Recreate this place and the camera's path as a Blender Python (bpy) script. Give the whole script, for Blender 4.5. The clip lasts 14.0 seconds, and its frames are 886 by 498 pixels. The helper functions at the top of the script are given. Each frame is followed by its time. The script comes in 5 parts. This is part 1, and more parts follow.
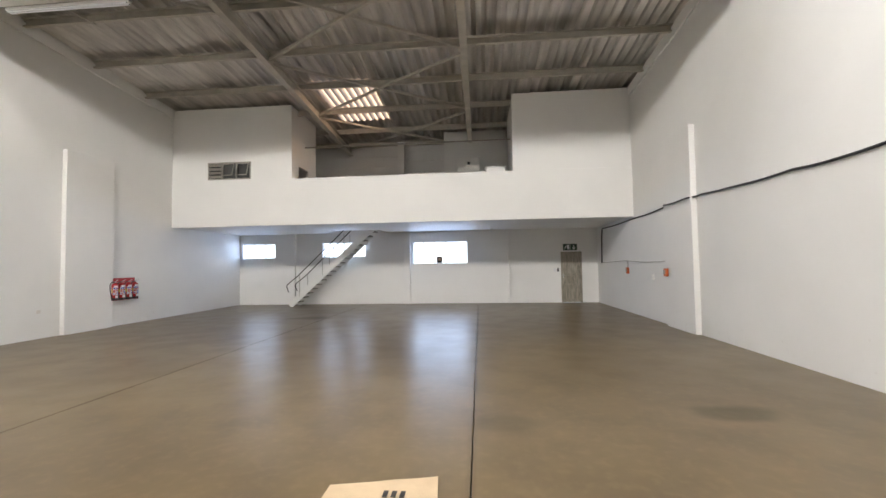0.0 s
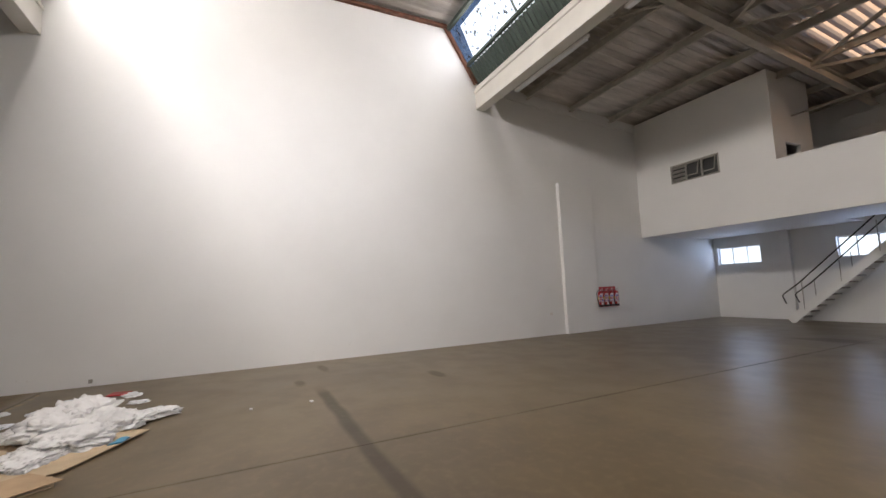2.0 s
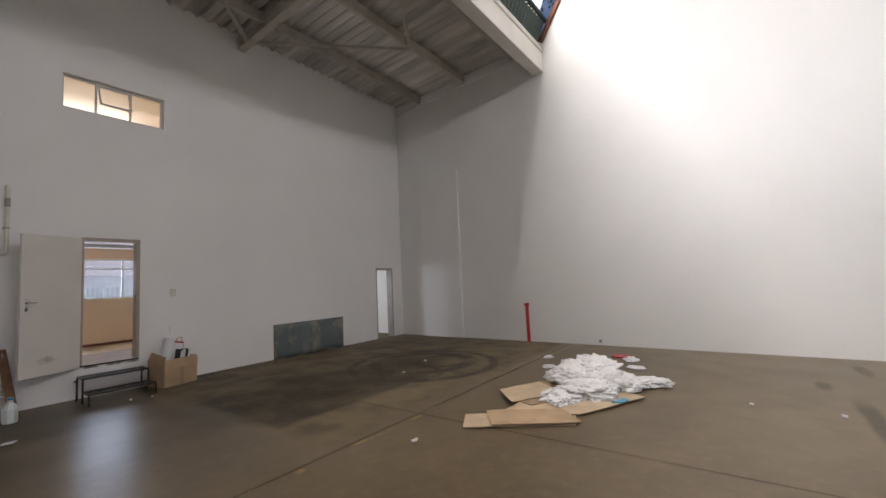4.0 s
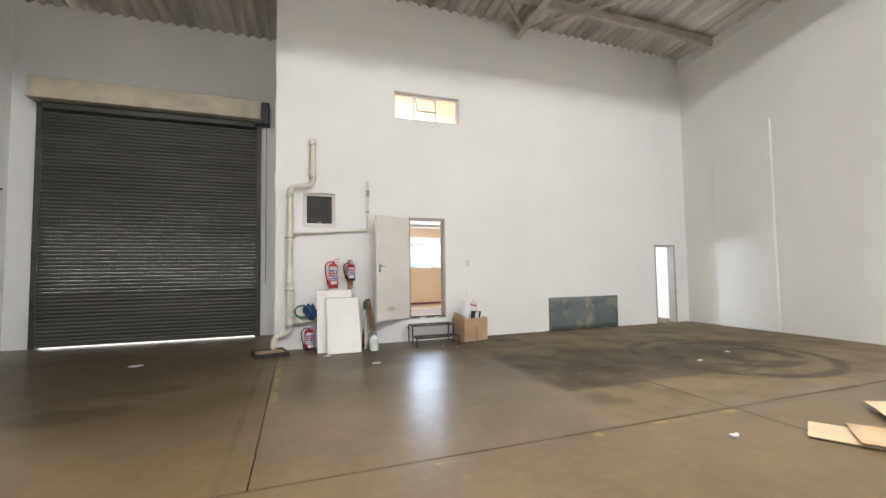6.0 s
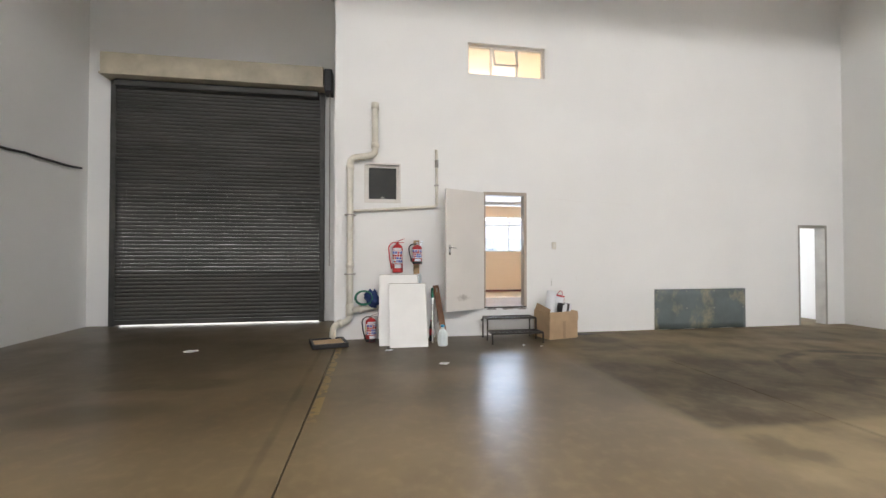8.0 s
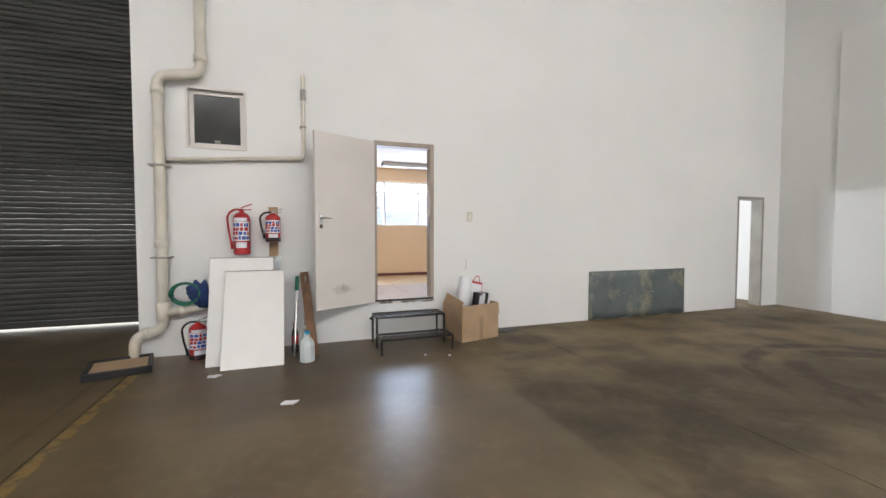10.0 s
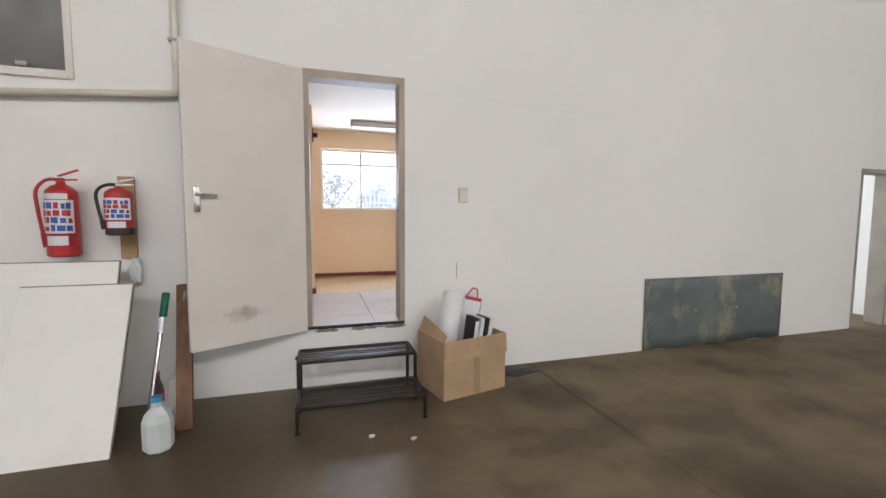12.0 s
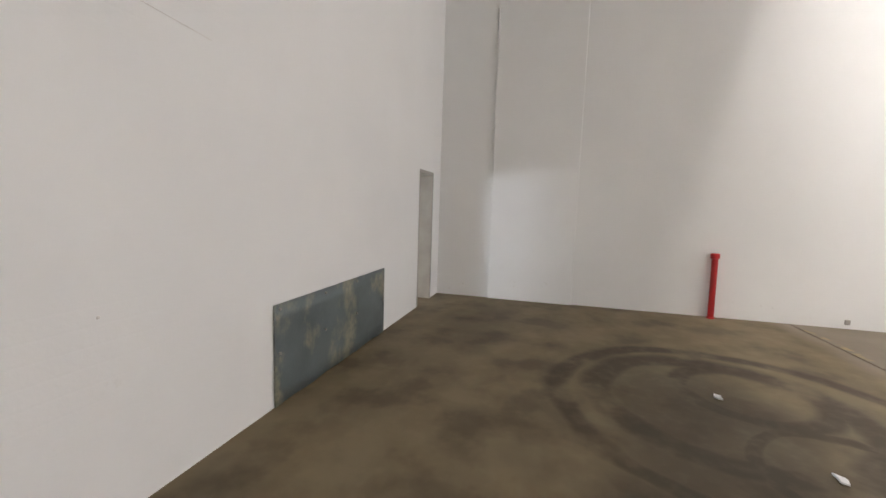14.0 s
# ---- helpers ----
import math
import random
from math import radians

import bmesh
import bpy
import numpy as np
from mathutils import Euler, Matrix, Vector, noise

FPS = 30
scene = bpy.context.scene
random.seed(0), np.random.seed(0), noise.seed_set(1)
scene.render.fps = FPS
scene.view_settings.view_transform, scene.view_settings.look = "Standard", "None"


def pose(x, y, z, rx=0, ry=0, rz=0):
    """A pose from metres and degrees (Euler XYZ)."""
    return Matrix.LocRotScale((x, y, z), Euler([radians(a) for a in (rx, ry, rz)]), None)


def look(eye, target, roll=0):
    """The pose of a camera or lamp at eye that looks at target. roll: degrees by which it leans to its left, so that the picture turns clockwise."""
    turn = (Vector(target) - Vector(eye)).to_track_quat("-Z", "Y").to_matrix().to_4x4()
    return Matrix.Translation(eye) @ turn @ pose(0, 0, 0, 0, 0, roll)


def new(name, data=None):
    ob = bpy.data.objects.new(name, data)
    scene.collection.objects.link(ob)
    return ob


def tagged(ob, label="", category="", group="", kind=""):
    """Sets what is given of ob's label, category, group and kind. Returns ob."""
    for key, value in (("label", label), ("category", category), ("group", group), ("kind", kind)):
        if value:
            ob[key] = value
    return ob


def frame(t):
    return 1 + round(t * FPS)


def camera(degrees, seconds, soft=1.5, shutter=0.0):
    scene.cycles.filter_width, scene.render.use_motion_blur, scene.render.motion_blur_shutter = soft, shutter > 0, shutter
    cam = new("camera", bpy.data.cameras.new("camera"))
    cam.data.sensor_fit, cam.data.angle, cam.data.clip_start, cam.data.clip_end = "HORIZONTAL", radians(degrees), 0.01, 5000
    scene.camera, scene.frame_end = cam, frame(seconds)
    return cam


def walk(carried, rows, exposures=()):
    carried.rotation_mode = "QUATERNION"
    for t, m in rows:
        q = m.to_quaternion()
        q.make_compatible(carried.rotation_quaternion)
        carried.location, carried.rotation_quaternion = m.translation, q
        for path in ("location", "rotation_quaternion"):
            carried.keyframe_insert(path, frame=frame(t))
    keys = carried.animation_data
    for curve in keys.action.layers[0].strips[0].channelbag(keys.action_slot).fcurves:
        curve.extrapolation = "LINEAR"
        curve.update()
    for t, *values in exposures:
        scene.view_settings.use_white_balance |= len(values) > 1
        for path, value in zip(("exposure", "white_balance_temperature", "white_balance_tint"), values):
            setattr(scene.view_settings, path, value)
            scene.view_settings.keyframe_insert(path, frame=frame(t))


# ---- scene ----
cam = camera(94.0, 14.0)
PATH = [
    (0, (10.546, 7.918, 1.615), (10.369, 9.909, 1.692), -0.9),
    (0.5, (10.542, 8.11, 1.589), (9.964, 10.023, 1.668), -1.5),
    (1, (10.502, 8.33, 1.594), (9.276, 9.908, 1.688), -1.3),
    (1.5, (10.287, 8.48, 1.55), (8.703, 9.692, 1.691), -2.1),
    (2, (10.047, 8.507, 1.559), (8.255, 9.374, 1.747), -2.4),
    (2.5, (9.855, 8.496, 1.533), (7.892, 8.811, 1.749), -3.0),
    (3, (9.837, 8.542, 1.575), (7.876, 8.22, 1.801), -2.6),
    (3.5, (9.754, 8.611, 1.593), (7.94, 7.792, 1.788), -2.7),
    (4, (9.758, 8.607, 1.638), (8.135, 7.448, 1.784), -2.4),
    (6.5, (9.964, 8.167, 1.42), (9.592, 6.204, 1.509), -0.6),
    (7, (9.919, 7.93, 1.428), (9.792, 5.935, 1.491), -0.1),
    (7.5, (9.807, 7.594, 1.432), (9.71, 5.597, 1.483), 0.5),
    (8, (9.658, 7.154, 1.421), (9.333, 5.181, 1.452), -0.0),
    (8.5, (9.425, 6.751, 1.422), (8.886, 4.825, 1.429), -0.2),
    (9, (9.214, 6.258, 1.393), (8.533, 4.378, 1.369), -0.3),
    (11.5, (7.86, 3.983, 1.387), (7.259, 2.081, 1.242), 0.2),
    (12, (7.655, 3.495, 1.407), (7.077, 1.586, 1.252), 0.3),
    (12.5, (7.505, 3.012, 1.444), (6.941, 1.1, 1.285), 0.9),
    (13, (7.389, 2.543, 1.474), (6.572, 0.726, 1.299), 1.3),
    (13.5, (7.114, 2.191, 1.504), (5.694, 0.8, 1.287), 1.8),
    (14, (6.871, 1.893, 1.513), (4.947, 1.388, 1.307), 1.9),
]
EXPOSURES = [(0, 0.52, 6450, 9), (0.5, 0.42, 6450, 11), (1.1, -0.1, 6500, 14), (1.6, -0.4, 6550, 14), (2.5, -0.5, 6500, 13), (3.5, -0.55, 6450, 14), (4.2, -0.3, 6400, 14), (6.3, 1.1, 6350, 8), (7.5, 1.0, 6350, 9), (9, 0.95, 6300, 9),
             (12, 0.75, 6350, 10), (12.5, 0.68, 6500, 10), (13, 0.4, 8000, 12), (13.5, 0.35, 6900, 11), (14, 0.6, 6500, 12)]
walk(cam, [(t, look(eye, target, roll)) for t, eye, target, roll in PATH], EXPOSURES)

# ---- world, sun, large lights ----
SUN = Vector((0.75, -0.30, 0.58)).normalized()
world = bpy.data.worlds.new("world")
scene.world = world
world.use_nodes = True
wn = world.node_tree
sky = wn.nodes.new("ShaderNodeTexSky")
sky.sky_type, sky.sun_disc = "NISHITA", False
sky.sun_elevation = math.asin(SUN.z)
sky.sun_rotation = math.atan2(SUN.x, SUN.y)
wn.links.new(sky.outputs[0], wn.nodes["Background"].inputs[0])
wn.nodes["Background"].inputs[1].default_value = 0.13
sun = new("sun", bpy.data.lights.new("sun", "SUN"))
sun.data.energy, sun.data.angle, sun.data.color = 4.6, radians(12), (1.0, 0.95, 0.88)
sun.matrix_world = look((20, -10, 20), Vector((20, -10, 20)) - SUN)


def sky_lamp(name, place, target, width, height, watts, color=(0.93, 0.97, 1.0)):
    """Daylight standing in an opening."""
    lamp = new(name, bpy.data.lights.new(name, "AREA"))
    lamp.data.shape, lamp.data.size, lamp.data.size_y = "RECTANGLE", width, height
    lamp.data.energy, lamp.data.color = watts, color
    lamp.matrix_world = look(place, target)
    return lamp


sky_lamp("skylight_north", (7.67, 5.36, 8.44), (7.67, 6.30, 8.10), 14.6, 0.98, 1200, (1.0, 0.945, 0.895))
shaft = sky_lamp("skylight_sunlit", (5.4, 5.50, 8.46), Vector((5.4, 5.50, 8.46)) - SUN, 9.5, 0.75, 95, (0.97, 0.97, 1.0))
shaft.data.spread = radians(56)
sky_lamp("skylight_south", (7.67, 14.15, 8.53), (7.67, 14.15 - 0.87, 8.53 - 0.5), 14.6, 0.98, 400, (1.0, 0.95, 0.93))
sky_lamp("window_light_a", (0.875, 25.62, 2.33), (0.875, 20, 2.1), 1.5, 0.65, 25, (0.50, 0.64, 1.0))
sky_lamp("window_light_b", (4.71, 25.62, 2.33), (4.71, 20, 2.1), 1.9, 0.65, 40, (0.50, 0.64, 1.0))
sky_lamp("window_light_c", (8.875, 25.62, 2.14), (8.875, 20, 1.9), 2.33, 0.95, 64, (0.50, 0.64, 1.0))
sky_lamp("office_window_light", (6.6, -3.3, 1.95), (6.9, 0.0, 2.0), 2.2, 1.1, 72, (0.70, 0.81, 1.0))
sky_lamp("upper_window_light", (7.3, -3.95, 5.6), (7.3, 0, 5.2), 3.0, 1.2, 115, (1.0, 0.95, 0.86))
sky_lamp("side_room_light", (2.6, -3.6, 1.75), (0.3, 0.6, 0.9), 0.9, 0.9, 75, (0.80, 0.88, 1.0))


# ---- materials ----
def mat(name, base, rough=0.6, metal=0.0, vary=0.12, scale=3.0, bump=0.1, bump_scale=60.0, tint=None, spec=0.5, stretch=(1, 1, 1), coat=0.0):
    """Procedural surface: colour at two scales, grain in the gloss, fine relief."""
    m = bpy.data.materials.new(name)
    m.use_nodes = True
    nt = m.node_tree
    b = nt.nodes["Principled BSDF"]
    geo = nt.nodes.new("ShaderNodeNewGeometry")
    mp = nt.nodes.new("ShaderNodeMapping")
    mp.inputs["Scale"].default_value = stretch
    nt.links.new(geo.outputs["Position"], mp.inputs[0])
    big, fine = nt.nodes.new("ShaderNodeTexNoise"), nt.nodes.new("ShaderNodeTexNoise")
    for n, s, d in ((big, scale, 5), (fine, bump_scale, 4)):
        n.inputs["Scale"].default_value, n.inputs["Detail"].default_value = s, d
        nt.links.new(mp.outputs[0], n.inputs["Vector"])
    ramp = nt.nodes.new("ShaderNodeMapRange")
    ramp.inputs[1].default_value, ramp.inputs[2].default_value = 0.3, 0.7
    nt.links.new(big.outputs[0], ramp.inputs[0])
    mix = nt.nodes.new("ShaderNodeMix")
    mix.data_type = "RGBA"
    low = tint or [c * (1 - vary) for c in base]
    mix.inputs[6].default_value, mix.inputs[7].default_value = (*low, 1), (*base, 1)
    nt.links.new(ramp.outputs[0], mix.inputs[0])
    nt.links.new(mix.outputs[2], b.inputs["Base Color"])
    rr = nt.nodes.new("ShaderNodeMapRange")
    rr.inputs[3].default_value, rr.inputs[4].default_value = max(0.02, rough - 0.1), min(1, rough + 0.1)
    nt.links.new(fine.outputs[0], rr.inputs[0])
    nt.links.new(rr.outputs[0], b.inputs["Roughness"])
    b.inputs["Metallic"].default_value = metal
    b.inputs["Specular IOR Level"].default_value = spec
    b.inputs["Coat Weight"].default_value = coat
    bp = nt.nodes.new("ShaderNodeBump")
    bp.inputs["Strength"].default_value, bp.inputs["Distance"].default_value = bump, 0.01
    nt.links.new(fine.outputs[0], bp.inputs["Height"])
    nt.links.new(bp.outputs[0], b.inputs["Normal"])
    return m


class Nodes:
    """Small arithmetic on shader sockets."""

    def __init__(self, m):
        self.t = m.node_tree

    def val(self, socket, v):
        if isinstance(v, (int, float)):
            socket.default_value = v
        else:
            self.t.links.new(v, socket)

    def math(self, op, a, b=0.0, clamp=False):
        n = self.t.nodes.new("ShaderNodeMath")
        n.operation, n.use_clamp = op, clamp
        self.val(n.inputs[0], a), self.val(n.inputs[1], b)
        return n.outputs[0]

    def noise(self, vec, scale, detail=5.0, rough=0.55):
        n = self.t.nodes.new("ShaderNodeTexNoise")
        n.inputs["Scale"].default_value, n.inputs["Detail"].default_value, n.inputs["Roughness"].default_value = scale, detail, rough
        self.t.links.new(vec, n.inputs["Vector"])
        return n.outputs[0]

    def step(self, v, lo, hi, a=0.0, b=1.0):
        n = self.t.nodes.new("ShaderNodeMapRange")
        n.interpolation_type = "SMOOTHSTEP"
        self.val(n.inputs[0], v)
        for i, q in enumerate((lo, hi, a, b)):
            n.inputs[i + 1].default_value = q
        return n.outputs[0]

    def mix(self, f, a, b):
        n = self.t.nodes.new("ShaderNodeMix")
        n.data_type = "RGBA"
        self.val(n.inputs[0], f)
        for s, c in ((n.inputs[6], a), (n.inputs[7], b)):
            if isinstance(c, tuple):
                s.default_value = (*c, 1)
            else:
                self.t.links.new(c, s)
        return n.outputs[2]


def floor_material():
    """Worn, sealed concrete with oil stains, painted north bay shade, tyre arcs and yellow paint traces along the
    joints.
    """
    m = bpy.data.materials.new("sealed_concrete")
    m.use_nodes = True
    k, b = Nodes(m), m.node_tree.nodes["Principled BSDF"]
    pos = m.node_tree.nodes.new("ShaderNodeNewGeometry").outputs["Position"]
    sep = m.node_tree.nodes.new("ShaderNodeSeparateXYZ")
    m.node_tree.links.new(pos, sep.inputs[0])
    X, Y = sep.outputs[0], sep.outputs[1]
    n1, n2, n3 = k.noise(pos, 0.35, 4), k.noise(pos, 1.6, 4, 0.5), k.noise(pos, 9, 3, 0.5)
    warp = k.math("MULTIPLY", k.math("SUBTRACT", k.noise(pos, 1.3, 3, 0.45), 0.5), 1.6)
    dull = k.math("MULTIPLY", k.step(k.math("ADD", X, k.math("MULTIPLY", warp, 0.15)), 7.15, 6.75), k.step(k.math("ADD", Y, k.math("MULTIPLY", warp, 0.15)), 5.25, 4.85))
    col = k.mix(k.step(n1, 0.28, 0.72), (0.102, 0.074, 0.040), (0.156, 0.115, 0.062))
    col = k.mix(k.math("MULTIPLY", dull, 0.55), col, (0.195, 0.155, 0.092))
    col = k.mix(k.math("MULTIPLY", k.step(n2, 0.42, 0.70), 0.42), col, (0.088, 0.066, 0.040))
    col = k.mix(k.math("MULTIPLY", k.step(n3, 0.42, 0.75), 0.20), col, (0.25, 0.19, 0.115))
    col = k.mix(k.math("MULTIPLY", k.step(k.noise(pos, 0.9, 7, 0.6), 0.45, 0.75), 0.25), col, (0.165, 0.118, 0.062))

    patch = k.noise(pos, 1.9, 4, 0.5)
    col = k.mix(k.math("MULTIPLY", k.step(patch, 0.50, 0.66), k.math("ADD", k.math("MULTIPLY", dull, 0.40), 0.06)), col, (0.225, 0.185, 0.112))
    col = k.mix(k.math("MULTIPLY", k.step(patch, 0.50, 0.34), k.math("ADD", k.math("MULTIPLY", dull, 0.42), 0.10)), col, (0.060, 0.046, 0.028))

    def blot(cx, cy, rx, ry, soft=0.6):
        dx = k.math("DIVIDE", k.math("SUBTRACT", X, cx), rx)
        dy = k.math("DIVIDE", k.math("SUBTRACT", Y, cy), ry)
        r = k.math("SQRT", k.math("ADD", k.math("MULTIPLY", dx, dx), k.math("MULTIPLY", dy, dy)))
        return k.step(k.math("ADD", r, k.math("MULTIPLY", warp, 0.7)), 1.0, 1.0 - soft)

    dark = 0.0
    # blots at (13.0, 0.6) and (8.8, 1.0): stains plus painted shade of the north beam
    for cx, cy, rx, ry, f in ((4.9, 3.2, 1.9, 1.0, 0.62), (3.3, 3.0, 1.3, 1.0, 0.60), (5.5, 1.75, 0.5, 0.25, 0.5), (12.5, 4.5, 0.35, 0.15, 0.6), (12.3, 2.2, 0.5, 0.2, 0.6), (13.0, 0.6, 3.2, 2.6, 0.55), (8.8, 1.0, 2.1, 1.2, 0.48), (1.6, 1.0, 1.5, 0.6, 0.35), (6.3, 3.0, 1.8, 1.3, 0.35), (12.1, 3.0, 0.8, 0.5, 0.5), (12.9, 4.3, 0.75, 0.3, 0.6), (11.6, 2.2, 0.7, 0.3, 0.5),
                              (5.3, 20.6, 0.9, 0.5, 0.5), (13.2, 12.6, 0.6, 0.3, 0.55), (10.8, 12.2, 0.5, 0.35, 0.3), (7.5, 0.5, 2.5, 0.5, 0.3), (2.2, 9.4, 0.35, 0.14, 0.6), (3.0, 11.7, 0.4, 0.15, 0.6), (1.0, 10.0, 0.6, 0.12, 0.5), (5.9, 0.7, 0.5, 0.3, 0.6)):
        dark = k.math("MAXIMUM", dark, k.math("MULTIPLY", blot(cx, cy, rx, ry), f))

    def arc(cx, cy, r, w):
        dx, dy = k.math("SUBTRACT", X, cx), k.math("SUBTRACT", Y, cy)
        d = k.math("SQRT", k.math("ADD", k.math("MULTIPLY", dx, dx), k.math("MULTIPLY", dy, dy)))
        d = k.math("ABSOLUTE", k.math("SUBTRACT", k.math("ADD", d, k.math("MULTIPLY", warp, 0.1)), r))
        return k.math("MULTIPLY", k.step(d, w, w * 0.3), k.step(n2, 0.30, 0.50, 0.25, 1.0))

    # a dark worn rectangle with two straight edges in the dull part
    rect = k.math("MULTIPLY", k.math("MULTIPLY", k.step(X, 7.0, 6.86), k.step(Y, 4.24, 4.10)), k.math("MULTIPLY", k.step(k.math("ADD", X, warp), 3.0, 5.2), k.step(k.math("ADD", Y, warp), 1.7, 2.5)))
    dark = k.math("MAXIMUM", dark, k.math("MULTIPLY", rect, k.step(n2, 0.28, 0.62, 0.45, 0.85)))
    for cx, cy, r, w in ((3.2, 3.3, 0.95, 0.22), (3.3, 3.4, 1.38, 0.15), (4.1, 3.75, 0.55, 0.10), (2.9, 3.6, 0.55, 0.15)):
        dark = k.math("MAXIMUM", dark, k.math("MULTIPLY", arc(cx, cy, r, w), 0.85))
    # a faded dark strip across the slab
    strip = k.math("ABSOLUTE", k.math("SUBTRACT", k.math("ADD", Y, k.math("MULTIPLY", warp, 0.05)), 9.64))
    strip = k.math("MULTIPLY", k.step(strip, 0.13, 0.04), k.math("MULTIPLY", k.step(X, 2.6, 3.4), k.step(X, 8.2, 7.0)))
    dark = k.math("MAXIMUM", dark, k.math("MULTIPLY", strip, 0.75))
    # grime along the joints
    for axis, at_ in ((X, 5.72), (X, 10.45), (Y, 5.25)):
        g = k.step(k.math("ABSOLUTE", k.math("SUBTRACT", axis, at_)), 0.05, 0.012)
        dark = k.math("MAXIMUM", dark, k.math("MULTIPLY", g, k.step(n2, 0.3, 0.6, 0.10, 0.35)))
    col = k.mix(k.math("MULTIPLY", dark, k.step(n3, 0.25, 0.6, 0.75, 1.0)), col, (0.040, 0.031, 0.020))
    # yellow paint left beside two joints
    yel = k.math("MULTIPLY", k.step(k.math("ABSOLUTE", k.math("SUBTRACT", Y, 5.31)), 0.05, 0.035), k.math("MULTIPLY", k.step(n2, 0.54, 0.6), k.step(X, 9.6, 9.2)))
    yel2 = k.math("MULTIPLY", k.step(k.math("ABSOLUTE", k.math("SUBTRACT", X, 10.19)), 0.05, 0.035), k.math("MULTIPLY", k.step(n3, 0.42, 0.55), k.step(Y, 3.6, 3.2)))
    col = k.mix(k.math("MULTIPLY", k.math("MAXIMUM", yel, yel2), 0.38), col, (0.5, 0.33, 0.07))
    m.node_tree.links.new(col, b.inputs["Base Color"])
    rough = k.math("ADD", k.math("ADD", k.step(n2, 0.25, 0.75, 0.283, 0.33), k.step(n3, 0.3, 0.7, 0.0, 0.02)), k.math("MULTIPLY", k.math("MAXIMUM", dull, k.math("MULTIPLY", dark, 0.5)), 0.32))
    m.node_tree.links.new(rough, b.inputs["Roughness"])
    b.inputs["Specular IOR Level"].default_value = 0.28
    bp = m.node_tree.nodes.new("ShaderNodeBump")
    bp.inputs["Strength"].default_value, bp.inputs["Distance"].default_value = 0.05, 0.004
    m.node_tree.links.new(k.noise(pos, 1.8, 2, 0.4), bp.inputs["Height"])
    m.node_tree.links.new(bp.outputs[0], b.inputs["Normal"])
    return m


def wall_material(name, base):
    """Painted bagged brickwork: faint courses under the paint, scuffs low down."""
    m = bpy.data.materials.new(name)
    m.use_nodes = True
    k, b = Nodes(m), m.node_tree.nodes["Principled BSDF"]
    pos = m.node_tree.nodes.new("ShaderNodeNewGeometry").outputs["Position"]
    sep = m.node_tree.nodes.new("ShaderNodeSeparateXYZ")
    m.node_tree.links.new(pos, sep.inputs[0])
    n1, n2, n3 = k.noise(pos, 0.5, 4), k.noise(pos, 4, 6, 0.65), k.noise(pos, 45, 4)
    col = k.mix(k.step(n1, 0.3, 0.7), tuple(c * 0.95 for c in base), base)
    col = k.mix(k.math("MULTIPLY", k.step(n2, 0.6, 0.8), 0.25), col, tuple(c * q for c, q in zip(base, (0.86, 0.84, 0.8))))
    scuff = k.math("MULTIPLY", k.step(k.noise(pos, 7, 6, 0.7), 0.62, 0.72), k.step(sep.outputs[2], 1.0, 0.0))
    col = k.mix(k.math("MULTIPLY", scuff, 0.35), col, (0.42, 0.37, 0.3))
    m.node_tree.links.new(col, b.inputs["Base Color"])
    b.inputs["Roughness"].default_value = 0.62
    b.inputs["Specular IOR Level"].default_value = 0.3
    course = k.math("ABSOLUTE", k.math("SUBTRACT", k.math("FRACT", k.math("MULTIPLY", sep.outputs[2], 11.6)), 0.5))
    h = k.math("ADD", k.math("MULTIPLY", k.step(course, 0.5, 0.38), 0.35), k.math("ADD", n3, k.math("MULTIPLY", n2, 1.2)))
    bp = m.node_tree.nodes.new("ShaderNodeBump")
    bp.inputs["Strength"].default_value, bp.inputs["Distance"].default_value = 0.12, 0.006
    m.node_tree.links.new(h, bp.inputs["Height"])
    m.node_tree.links.new(bp.outputs[0], b.inputs["Normal"])
    return m


def clear_pane(name, tint, spots=False, gloss=0.08):
    """A thin pane: clear with a slight reflection; old roof glazing is speckled with dirt and leaves."""
    m = bpy.data.materials.new(name)
    m.use_nodes = True
    nt = m.node_tree
    k = Nodes(m)
    nt.nodes.remove(nt.nodes["Principled BSDF"])
    tr, gl, mx = nt.nodes.new("ShaderNodeBsdfTransparent"), nt.nodes.new("ShaderNodeBsdfGlossy"), nt.nodes.new("ShaderNodeMixShader")
    gl.inputs["Roughness"].default_value = 0.05
    tr.inputs[0].default_value = (*tint, 1)
    if spots:
        pos = nt.nodes.new("ShaderNodeNewGeometry").outputs["Position"]
        mp = nt.nodes.new("ShaderNodeMapping")
        mp.inputs["Scale"].default_value = (1.0, 0.8, 0.8)
        nt.links.new(pos, mp.inputs[0])
        f = k.step(k.noise(mp.outputs[0], 9.0, 3, 0.6), 0.56, 0.64)
        g = k.step(k.noise(mp.outputs[0], 2.5, 3, 0.6), 0.35, 0.7)
        c = k.mix(g, tint, tuple(q * 0.72 for q in tint))
        nt.links.new(k.mix(k.math("MULTIPLY", f, 0.93), c, (0.04, 0.05, 0.06)), tr.inputs[0])
    mx.inputs[0].default_value = gloss
    nt.links.new(tr.outputs[0], mx.inputs[1])
    nt.links.new(gl.outputs[0], mx.inputs[2])
    nt.links.new(mx.outputs[0], nt.nodes["Material Output"].inputs[0])
    return m


